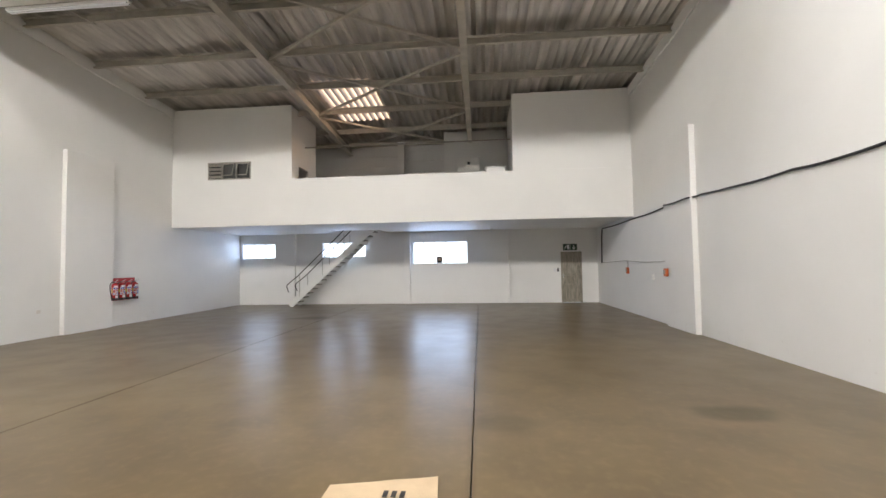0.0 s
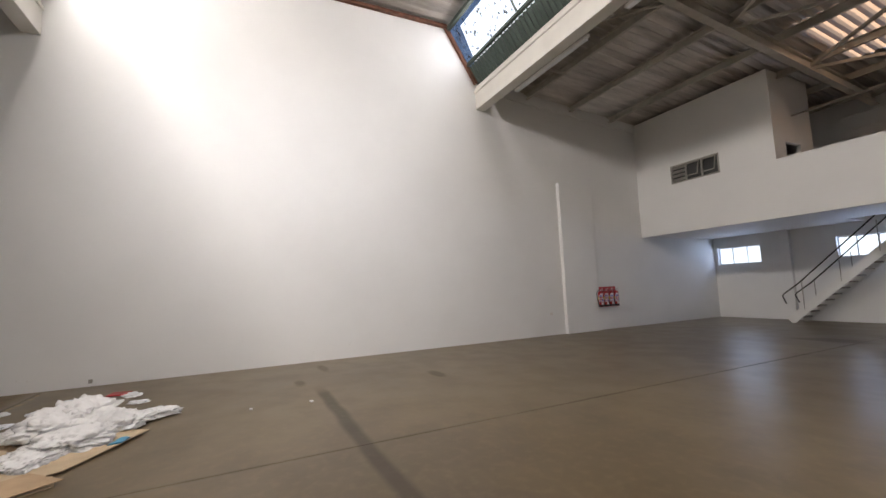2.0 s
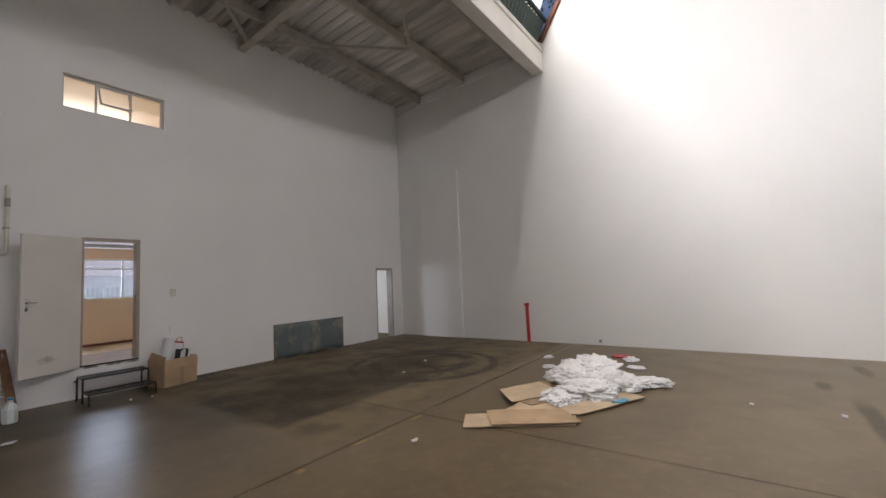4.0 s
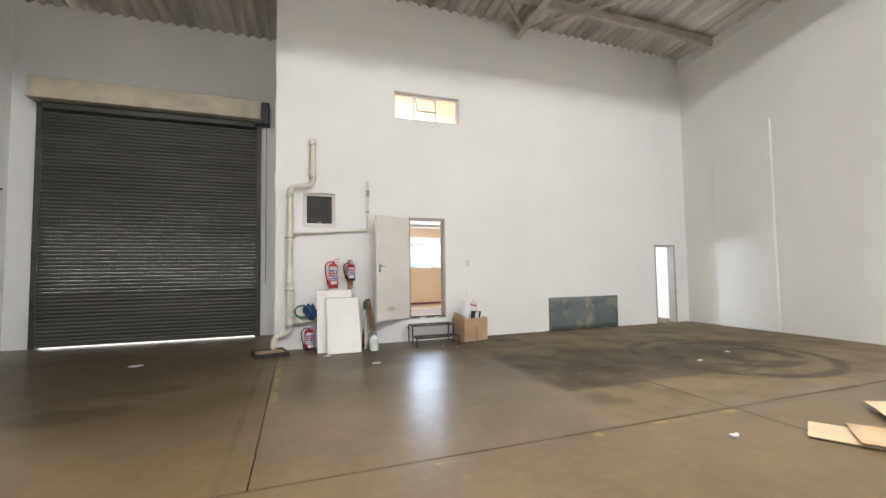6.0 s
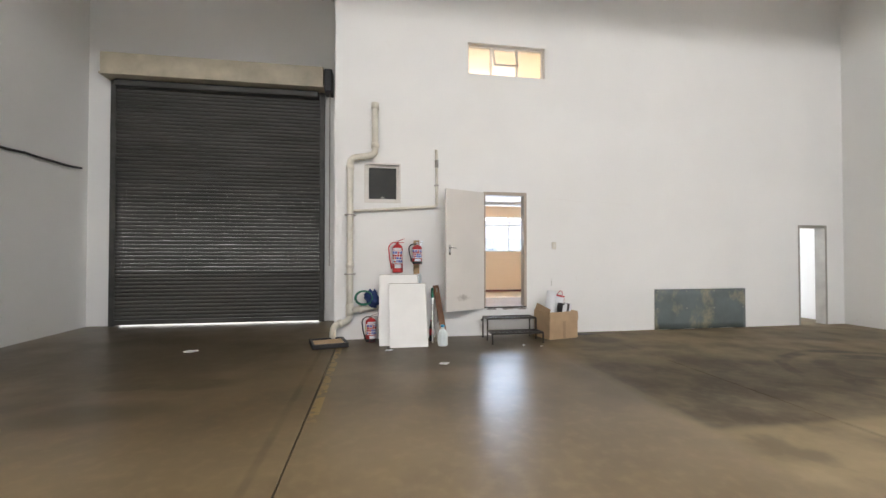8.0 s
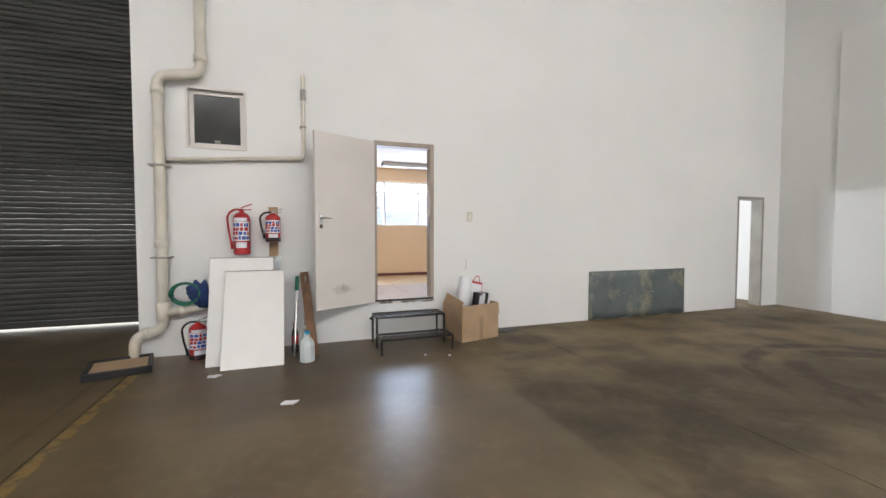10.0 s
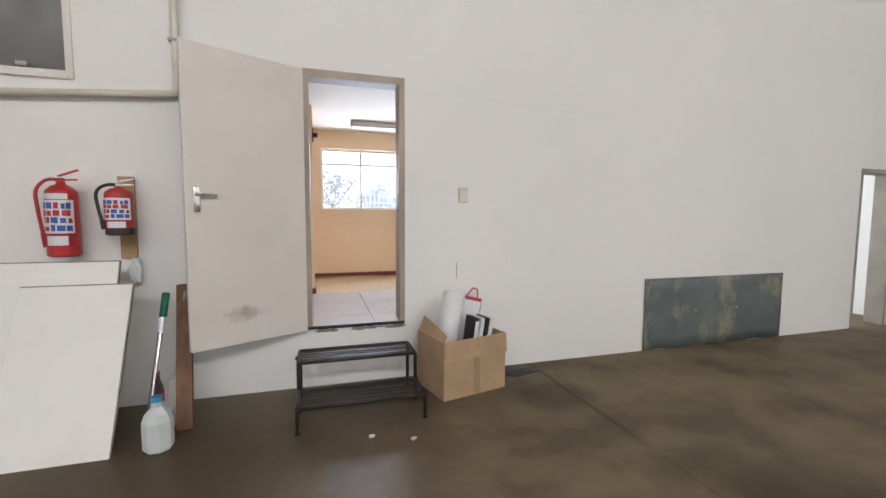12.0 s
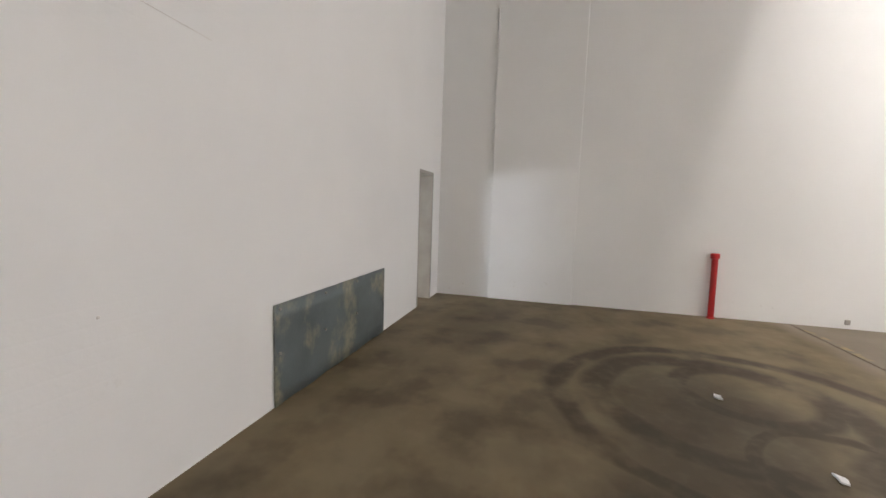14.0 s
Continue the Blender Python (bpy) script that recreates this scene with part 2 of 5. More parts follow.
M_FLOOR = floor_material()
M_WALL = wall_material("white_wall_paint", (0.80, 0.795, 0.775))
M_CREAM = wall_material("cream_wall_paint", (0.90, 0.67, 0.44))
M_WHITE = mat("white_gloss_paint", (0.8, 0.79, 0.76), 0.4, vary=0.06)
M_DOOR = mat("off_white_door_paint", (0.70, 0.665, 0.62), 0.45, vary=0.07, scale=2)
M_PLASTER = mat("white_ceiling_board", (0.86, 0.78, 0.68), 0.7, vary=0.05)
M_FOIL = mat("corrugated_roof_foil", (0.68, 0.64, 0.59), 0.39, 0.72, vary=0.45, scale=1.2, bump=0.08, bump_scale=5, stretch=(3, 0.35, 1))
M_STEEL = mat("grey_painted_steel", (0.36, 0.34, 0.30), 0.5, 0.1, vary=0.25, scale=4)
M_TRUSS = mat("beige_grey_roof_steel", (0.50, 0.465, 0.40), 0.5, 0.05, vary=0.2, scale=4)
M_BEAM = mat("cream_painted_beam", (0.70, 0.68, 0.62), 0.5, vary=0.12, scale=1.5)
M_RUST = mat("rusted_steel", (0.20, 0.085, 0.05), 0.8, 0.1, vary=0.5, scale=8, bump=0.4)
M_DARK = mat("dark_green_steel", (0.05, 0.075, 0.06), 0.5, 0.2, vary=0.3)
M_SLAT = mat("charcoal_shutter_steel", (0.080, 0.078, 0.071), 0.52, 0.2, vary=0.4, scale=2.2, stretch=(0.4, 1, 2))
M_HOOD = mat("cream_shutter_hood", (0.55, 0.49, 0.37), 0.5, vary=0.3, scale=3)
M_BLACK = mat("black_plastic", (0.02, 0.02, 0.02), 0.45, vary=0.2)
M_RED = mat("red_enamel", (0.46, 0.018, 0.02), 0.39, vary=0.12, scale=6, coat=0.3, bump=0.015)
M_LABEL = mat("white_label", (0.75, 0.76, 0.78), 0.5, vary=0.1)
M_BLUE = mat("blue_print", (0.05, 0.10, 0.42), 0.5, vary=0.2)
M_CARD = mat("brown_cardboard", (0.46, 0.32, 0.19), 0.8, vary=0.2, scale=5, bump=0.2)
M_CARD_IN = mat("grey_brown_cardboard", (0.36, 0.25, 0.15), 0.85, vary=0.2, scale=5)
M_WOOD = mat("rough_brown_timber", (0.22, 0.115, 0.06), 0.75, vary=0.5, scale=5, stretch=(3, 3, 0.4), bump=0.4)
M_BATTEN = mat("bare_timber", (0.42, 0.28, 0.15), 0.7, vary=0.3, scale=6)
M_PVC = mat("cream_pvc_pipe", (0.72, 0.68, 0.58), 0.4, vary=0.18, scale=5)
M_GALV = mat("galvanised_sheet", (0.16, 0.19, 0.195), 0.5, 0.3, vary=0.3, scale=2.4, bump=0.15)
M_YELLOW = mat("yellow_print", (0.65, 0.48, 0.03), 0.5, vary=0.15)
M_SKYBLUE = mat("light_blue_plastic", (0.05, 0.30, 0.50), 0.4, vary=0.15)
M_BRICKWASH = mat("pink_brick_wash", (0.46, 0.30, 0.24), 0.9, vary=0.2, scale=2)
M_ROOFTILE = mat("brown_roof_tile", (0.30, 0.17, 0.13), 0.9, vary=0.3, scale=4)
M_SOOT = mat("grimy_chipped_plaster", (0.33, 0.30, 0.27), 0.9, vary=0.5, scale=30, bump=0.5)
M_IRON = mat("dark_bronze_iron", (0.06, 0.052, 0.045), 0.42, 0.6, vary=0.3)
M_CHROME = mat("worn_chrome", (0.7, 0.7, 0.7), 0.16, 1.0, vary=0.1)
M_JUG = mat("milky_plastic", (0.66, 0.72, 0.72), 0.39, vary=0.1)
M_GREEN = mat("green_rubber", (0.01, 0.16, 0.09), 0.4, vary=0.2)
M_CLOTH = mat("blue_cloth", (0.02, 0.045, 0.16), 0.85, vary=0.4, scale=15, bump=0.6)
M_TILE = mat("pale_grey_tile", (0.56, 0.55, 0.56), 0.16, vary=0.1, scale=4)
M_TAN = mat("tan_floor", (0.62, 0.47, 0.29), 0.39, vary=0.15)
M_SKIRT = mat("red_brown_skirting", (0.20, 0.05, 0.03), 0.4, vary=0.2)
M_PLASTIC = mat("crumpled_white_plastic", (0.84, 0.83, 0.81), 0.42, vary=0.12, scale=5, bump=0.6, bump_scale=22)
M_ORANGE = mat("orange_socket_plastic", (0.55, 0.12, 0.03), 0.4, vary=0.15)
M_SIGN = mat("dark_green_sign", (0.015, 0.05, 0.03), 0.4, vary=0.2)
M_OLDDOOR = mat("weathered_door_paint", (0.40, 0.36, 0.29), 0.6, vary=0.5, scale=6, stretch=(3, 3, 0.6))
M_GRASS = mat("dry_ground", (0.20, 0.16, 0.10), 0.9, vary=0.3)
M_LEAF = mat("foliage", (0.07, 0.11, 0.04), 0.7, vary=0.4)
M_BARK = mat("bark", (0.12, 0.09, 0.06), 0.9, vary=0.3)
k = Nodes(M_DOOR)
pos = M_DOOR.node_tree.nodes.new("ShaderNodeNewGeometry").outputs["Position"]
away = M_DOOR.node_tree.nodes.new("ShaderNodeVectorMath")
away.operation = "DISTANCE"
away.inputs[1].default_value = (8.17, 0.23, 0.70)
flat = M_DOOR.node_tree.nodes.new("ShaderNodeMapping")
flat.inputs["Location"].default_value = (8.17 * 0.45, 0, 0.70 * -0.6)
flat.inputs["Scale"].default_value = (0.55, 1, 1.6)
M_DOOR.node_tree.links.new(pos, flat.inputs[0])
M_DOOR.node_tree.links.new(flat.outputs[0], away.inputs[0])
smudge = k.step(k.math("ADD", away.outputs["Value"], k.math("MULTIPLY", k.noise(pos, 9, 6, 0.7), 0.3)), 0.26, 0.14)
shader = M_DOOR.node_tree.nodes["Principled BSDF"].inputs["Base Color"]
M_DOOR.node_tree.links.new(k.mix(k.math("MULTIPLY", smudge, 0.6), shader.links[0].from_socket, (0.22, 0.19, 0.15)), shader)
# flaking pale patches and runs on the galvanised sheet
k = Nodes(M_GALV)
pos = M_GALV.node_tree.nodes.new("ShaderNodeNewGeometry").outputs["Position"]
runs = M_GALV.node_tree.nodes.new("ShaderNodeMapping")
runs.inputs["Scale"].default_value = (2.0, 1, 1.5)
M_GALV.node_tree.links.new(pos, runs.inputs[0])
flake = k.math("MULTIPLY", k.step(k.noise(runs.outputs[0], 1.3, 5, 0.6), 0.50, 0.66), k.step(k.noise(pos, 22, 4), 0.3, 0.55, 0.5, 1.0))
shader = M_GALV.node_tree.nodes["Principled BSDF"].inputs["Base Color"]
M_GALV.node_tree.links.new(k.mix(k.math("MULTIPLY", flake, 0.75), shader.links[0].from_socket, (0.36, 0.34, 0.23)), shader)
M_FRAME = mat("beige_brown_frame_paint", (0.42, 0.35, 0.28), 0.5, vary=0.2, scale=5)
M_PALE = mat("pale_cardboard", (0.56, 0.43, 0.28), 0.8, vary=0.2, scale=4, bump=0.2)
M_GLAZE = clear_pane("speckled_roof_glazing", (0.95, 0.97, 1.0), True, 0.04)
M_GLASS = clear_pane("window_glass", (0.93, 0.95, 0.95))
M_DIM = mat("dark_vent_glass", (0.055, 0.056, 0.055), 0.08, vary=0.3, spec=0.8)
M_SHEET = clear_pane("translucent_roof_sheet", (0.9, 0.74, 0.6), False, 0.03)
# thin white translucent veil added, imitating outdoor glare that washes out the view
M_VEILED = clear_pane("veiled_window_glass", (0.95, 0.97, 1.0))
nt = M_VEILED.node_tree
tl, ms = nt.nodes.new("ShaderNodeBsdfTranslucent"), nt.nodes.new("ShaderNodeMixShader")
tl.inputs[0].default_value, ms.inputs[0].default_value = (0.9, 0.93, 0.95, 1), 0.035
nt.links.new(nt.nodes["Mix Shader"].outputs[0], ms.inputs[1])
nt.links.new(tl.outputs[0], ms.inputs[2])
nt.links.new(ms.outputs[0], nt.nodes["Material Output"].inputs[0])
nt = M_SHEET.node_tree
tl, ms = nt.nodes.new("ShaderNodeBsdfTranslucent"), nt.nodes.new("ShaderNodeMixShader")
tl.inputs[0].default_value, ms.inputs[0].default_value = (1.0, 0.82, 0.66, 1), 0.75
nt.links.new(nt.nodes["Mix Shader"].outputs[0], ms.inputs[1])
nt.links.new(tl.outputs[0], ms.inputs[2])
nt.links.new(ms.outputs[0], nt.nodes["Material Output"].inputs[0])


# ---- mesh helpers ----
def box(bm, a, b, bevel=0.0, m=None):
    vs = bmesh.ops.create_cube(bm, size=1)["verts"]
    for v in vs:
        v.co = Vector([(a[i] + b[i]) / 2 + v.co[i] * abs(b[i] - a[i]) for i in range(3)])
    if bevel:
        es = {e for v in vs for e in v.link_edges}
        vs = bmesh.ops.bevel(bm, geom=list(es), offset=bevel, segments=2, affect="EDGES", profile=0.5)["verts"]
    if m is not None:
        bmesh.ops.transform(bm, matrix=m, verts=list({v for v in vs}))


def obj(name, bm, material, parent=None, smooth=False):
    bmesh.ops.recalc_face_normals(bm, faces=bm.faces)
    me = bpy.data.meshes.new(name)
    bm.to_mesh(me)
    bm.free()
    me.materials.append(material)
    if smooth:
        for p in me.polygons:
            p.use_smooth = True
    ob = new(name, me)
    if parent:
        ob.parent = parent
    return ob


def loose(name, bm, material, parent, smooth=False):
    """One part for each separate piece of the mesh."""
    left, made = set(bm.verts), []
    while left:
        seed = [left.pop()]
        island = set(seed)
        while seed:
            for edge in seed.pop().link_edges:
                for v in edge.verts:
                    if v not in island:
                        island.add(v)
                        seed.append(v)
        left -= island
        part, copy = bmesh.new(), {}
        for v in sorted(island, key=lambda v: tuple(v.co)):
            copy[v] = part.verts.new(v.co)
        for f in {f for v in island for f in v.link_faces}:
            part.faces.new([copy[v] for v in f.verts])
        made.append(obj(name, part, material, parent, smooth))
    bm.free()
    return made


def block(name, a, b, material, parent=None, bevel=0.0, m=None):
    bm = bmesh.new()
    box(bm, a, b, bevel)
    if m is not None:
        bm.transform(m)
    return obj(name, bm, material, parent)


def empty(name, m, label, category, group="", kind=""):
    e = new(name)
    e.matrix_world = m
    return tagged(e, label, category, group, kind)


def tube(bm, pts, r, n=10, closed=False):
    """A round bar swept along points."""
    pts = [Vector(p) for p in pts]
    rings = []
    for i, p in enumerate(pts):
        d = (pts[min(i + 1, len(pts) - 1)] - pts[max(i - 1, 0)]).normalized()
        if closed:
            d = (pts[(i + 1) % len(pts)] - pts[i - 1]).normalized()
        u = d.cross(Vector((0, 0, 1)) if abs(d.z) < 0.9 else Vector((1, 0, 0))).normalized()
        w = d.cross(u)
        rings.append([bm.verts.new(p + r * (math.cos(2 * math.pi * k / n) * u + math.sin(2 * math.pi * k / n) * w)) for k in range(n)])
    for i in range(len(rings) - (0 if closed else 1)):
        a, b = rings[i], rings[(i + 1) % len(rings)]
        shift = 0
        if closed and i == len(rings) - 1:
            shift = min(range(n), key=lambda s: (a[0].co - b[s].co).length)
        for k in range(n):
            bm.faces.new((a[k], a[(k + 1) % n], b[(k + 1 + shift) % n], b[(k + shift) % n]))
    if not closed:
        bm.faces.new(rings[0][::-1]), bm.faces.new(rings[-1])


def bent(pts, radius=0.08, steps=5):
    """The points of a pipe run with its corners rounded."""
    pts = [Vector(p) for p in pts]
    out = [pts[0]]
    for a, b, c in zip(pts, pts[1:], pts[2:]):
        p, q = b + (a - b).normalized() * radius, b + (c - b).normalized() * radius
        for i in range(steps + 1):
            f = i / steps
            out.append((1 - f) ** 2 * p + 2 * f * (1 - f) * b + f * f * q)
    return out + [pts[-1]]


def lathe(bm, profile, n=20, at_=(0, 0, 0)):
    """A turned body from (radius, height) pairs."""
    rings = [[bm.verts.new((at_[0] + r * math.cos(2 * math.pi * k / n), at_[1] + r * math.sin(2 * math.pi * k / n), at_[2] + z)) for k in range(n)] for r, z in profile]
    for a, b in zip(rings, rings[1:]):
        for k in range(n):
            bm.faces.new((a[k], a[(k + 1) % n], b[(k + 1) % n], b[k]))
    bm.faces.new(rings[0][::-1]), bm.faces.new(rings[-1])


def bar(bm, a, b, w, h):
    """A straight rectangular member from a to b."""
    a, b = Vector(a), Vector(b)
    d = b - a
    m = Matrix.Translation((a + b) / 2) @ d.to_track_quat("X", "Z").to_matrix().to_4x4()
    vs = bmesh.ops.create_cube(bm, size=1)["verts"]
    for v in vs:
        v.co = m @ Vector((v.co.x * d.length, v.co.y * w, v.co.z * h))


def ibeam(bm, a, b, w, h, t=0.02):
    up = Vector((0, 0, h / 2 - t / 2))
    a, b = Vector(a), Vector(b)
    bar(bm, a, b, t, h - 2 * t)
    bar(bm, a + up, b + up, w, t)
    bar(bm, a - up, b - up, w, t)


def holed_wall(name, axis, at_, thick, u0, u1, z0, z1, holes, material, label, category="wall", kind="structure"):
    """A wall of thickness thick beyond the plane axis = at_, with openings (ua, ub, za, zb) right through it."""
    us = sorted({u0, u1, *(h[i] for h in holes for i in (0, 1))})
    zs = sorted({z0, z1, *(h[i] for h in holes for i in (2, 3))})
    solid = lambda i, j: 0 <= i < len(us) - 1 and 0 <= j < len(zs) - 1 and not any(
        h[0] < (us[i] + us[i + 1]) / 2 < h[1] and h[2] < (zs[j] + zs[j + 1]) / 2 < h[3] for h in holes)
    bm, cache = bmesh.new(), {}

    def v(u, d, z):
        key = (u, d, z)
        if key not in cache:
            cache[key] = bm.verts.new((u, d, z) if axis == "y" else (d, u, z))
        return cache[key]

    a, b = at_, at_ + thick
    for i in range(len(us) - 1):
        for j in range(len(zs) - 1):
            if not solid(i, j):
                continue
            p, q, r, s = us[i], us[i + 1], zs[j], zs[j + 1]
            for d in (a, b):
                bm.faces.new((v(p, d, r), v(q, d, r), v(q, d, s), v(p, d, s)))
            if not solid(i - 1, j):
                bm.faces.new((v(p, a, r), v(p, b, r), v(p, b, s), v(p, a, s)))
            if not solid(i + 1, j):
                bm.faces.new((v(q, a, r), v(q, b, r), v(q, b, s), v(q, a, s)))
            if not solid(i, j - 1):
                bm.faces.new((v(p, a, r), v(q, a, r), v(q, b, r), v(p, b, r)))
            if not solid(i, j + 1):
                bm.faces.new((v(p, a, s), v(q, a, s), v(q, b, s), v(p, b, s)))
    return tagged(obj(name, bm, material), label, category, kind=kind)


def prism(name, axis, at_, thick, outline, material, label, category="wall"):
    """An upright slab with the given outline of (u, z)."""
    bm = bmesh.new()
    put = (lambda u, d, z: (d, u, z)) if axis == "x" else (lambda u, d, z: (u, d, z))
    f = [bm.verts.new(put(u, at_, z)) for u, z in outline]
    g = [bm.verts.new(put(u, at_ + thick, z)) for u, z in outline]
    bm.faces.new(f), bm.faces.new(g[::-1])
    for i in range(len(f)):
        j = (i + 1) % len(f)
        bm.faces.new((f[i], f[j], g[j], g[i]))
    return tagged(obj(name, bm, material), label, category, kind="structure")


# ---- large structure ----
WX, FY, RY = 15.34, 25.29, -2.15      # east wall, far wall, shutter wall
MZ, MB, MT = 21.235, 3.05, 4.60       # mezzanine front, soffit, parapet top
SIDE = [(-2.4, -0.2), (25.55, -0.2), (25.55, 6.92), (14.95, 7.66), (14.62, 7.66), (13.6, 9.10), (5.98, 9.10), (4.98, 7.66), (4.6, 7.66), (-2.4, 7.02)]
prism("wall_west", "x", 0, -0.25, SIDE, M_WALL, "tall white painted brick side wall with scuffed foot")
prism("wall_east", "x", WX, 0.25, SIDE, M_WALL, "tall white painted brick side wall with a sagging cable")
holed_wall("wall_far", "y", FY, 0.25, 0.0, WX, -0.2, 6.9, [(0.13, 1.62, 2.0, 2.65), (3.76, 5.66, 2.0, 2.65), (7.71, 10.04, 1.66, 2.61), (13.86, 14.70, -0.02, 2.08)], M_WALL, "white painted back wall with three strip windows and a door")
holed_wall("wall_office", "y", 0.0, -0.22, 0.0, 10.33, -0.2, 7.24,
           [(6.95, 7.76, 0.5, 2.55), (0.42, 1.12, -0.02, 2.04), (6.58, 8.03, 4.67, 5.23), (9.25, 9.81, 2.35, 2.98)], M_WALL, "high white office wall with doorways and small windows")
holed_wall("wall_return", "x", 10.33, -0.22, RY, -0.22, -0.2, 7.2, [], M_WALL, "white return wall beside the loading bay")
holed_wall("wall_shutter", "y", RY, -0.25, 10.33, WX, -0.2, 7.09, [(10.77, 14.87, -0.02, 5.2)], M_WALL, "white loading bay wall round the roller shutter")

# a projecting course along the head of both side walls
for nm, x0, x1 in (("trim_west", 0.0, 0.05), ("trim_east", WX - 0.05, WX)):
    bm = bmesh.new()
    for y0, z0, y1, z1 in ((0.0, 7.0, 4.45, 7.42), (14.95, 7.42, MZ, 6.97)):
        bar(bm, ((x0 + x1) / 2, y0, z0), ((x0 + x1) / 2, y1, z1), x1 - x0, 0.26)
    tagged(obj(nm, bm, M_WALL), "white projecting course along the wall head", "trim", kind="structure")

# pilasters
def pilaster(name, a, b):
    tagged(block(name, a, b, M_WALL, bevel=0.012), "shallow white painted brick pier on the wall", "pilaster", "wall piers", "structure")


for y0, y1 in ((0.9, 2.25), (17.45, 18.83)):
    pilaster("pilaster", (0, y0, 0), (0.13 if y0 > 5 else 0.06, y1, 4.72))
    pilaster("pilaster", (WX - 0.13, y0, 0), (WX, y1, 4.66))
for x0, x1 in ((2.33, 2.58), (7.33, 7.62), (11.72, 11.80)):
    pilaster("pilaster", (x0, FY - 0.16, 0), (x1, FY, MB))


def corrugated(name, x0, x1, prof, material, label, pitch=0.24, amp=0.038, wrinkle=0.032):
    """Sheeting whose ribs run along y; prof gives its (y, z) line."""
    bm = bmesh.new()
    cols = int((x1 - x0) / pitch * 4)
    rows = []
    for (ya, za), (yb, zb) in zip(prof, prof[1:]):
        k = max(1, int(abs(yb - ya) / 0.45))
        rows += [(ya + (yb - ya) * i / k, za + (zb - za) * i / k) for i in range(k)]
    rows.append(prof[-1])
    grid = []
    for y, z in rows:
        line = []
        for i in range(cols + 1):
            x = x0 + (x1 - x0) * i / cols
            q = amp * (1, 0.4, -1, 0.4)[i % 4]
            line.append(bm.verts.new((x, y, z + q + wrinkle * noise.noise((x * 1.7, y * 0.9, 3.0)))))
        grid.append(line)
    for a, b in zip(grid, grid[1:]):
        for i in range(cols):
            bm.faces.new((a[i], a[i + 1], b[i + 1], b[i]))
    ob = tagged(obj(name, bm, material), label, "roof", kind="structure")
    s = ob.modifiers.new("thickness", "SOLIDIFY")
    s.thickness, s.offset = 0.008, 1
    return ob


SOUTH = lambda y: 7.68 - 0.075 * (y - 14.9)
NORTH = lambda y: 7.22 + 0.075 * y
SK = (5.45, 7.3, 20.1, 23.0)     # translucent sheet in the south roof
corrugated("ceiling_north", -0.1, WX + 0.1, [(-2.45, NORTH(-2.45)), (4.75, NORTH(4.75))], M_FOIL, "dull foil-lined corrugated roof sheeting", wrinkle=0.008)
corrugated("ceiling_south_a", -0.1, SK[0], [(14.85, SOUTH(14.85)), (25.6, SOUTH(25.6))], M_FOIL, "wrinkled silver foil-lined corrugated roof sheeting")
corrugated("ceiling_south_b", SK[1], WX + 0.1, [(14.85, SOUTH(14.85)), (25.6, SOUTH(25.6))], M_FOIL, "wrinkled silver foil-lined corrugated roof sheeting")
corrugated("ceiling_south_c", SK[0] - 0.24, SK[1] + 0.24, [(14.85, SOUTH(14.85) + 0.05), (SK[2], SOUTH(SK[2]) + 0.05)], M_FOIL, "wrinkled silver foil-lined corrugated roof sheeting")
corrugated("ceiling_south_d", SK[0] - 0.24, SK[1] + 0.24, [(SK[3], SOUTH(SK[3]) + 0.05), (25.6, SOUTH(25.6) + 0.05)], M_FOIL, "wrinkled silver foil-lined corrugated roof sheeting")
ob = corrugated("ceiling_light_sheet", SK[0] - 0.2, SK[1] + 0.2, [(SK[2] - 0.25, SOUTH(SK[2]) + 0.13), (SK[3] + 0.25, SOUTH(SK[3]) + 0.10)], M_SHEET, "warm translucent corrugated roof light sheet", wrinkle=0.0)
corrugated("ceiling_monitor", -0.1, WX + 0.1, [(5.75, 9.13), (13.85, 9.13)], M_FOIL, "foil-lined corrugated roof of the raised monitor")

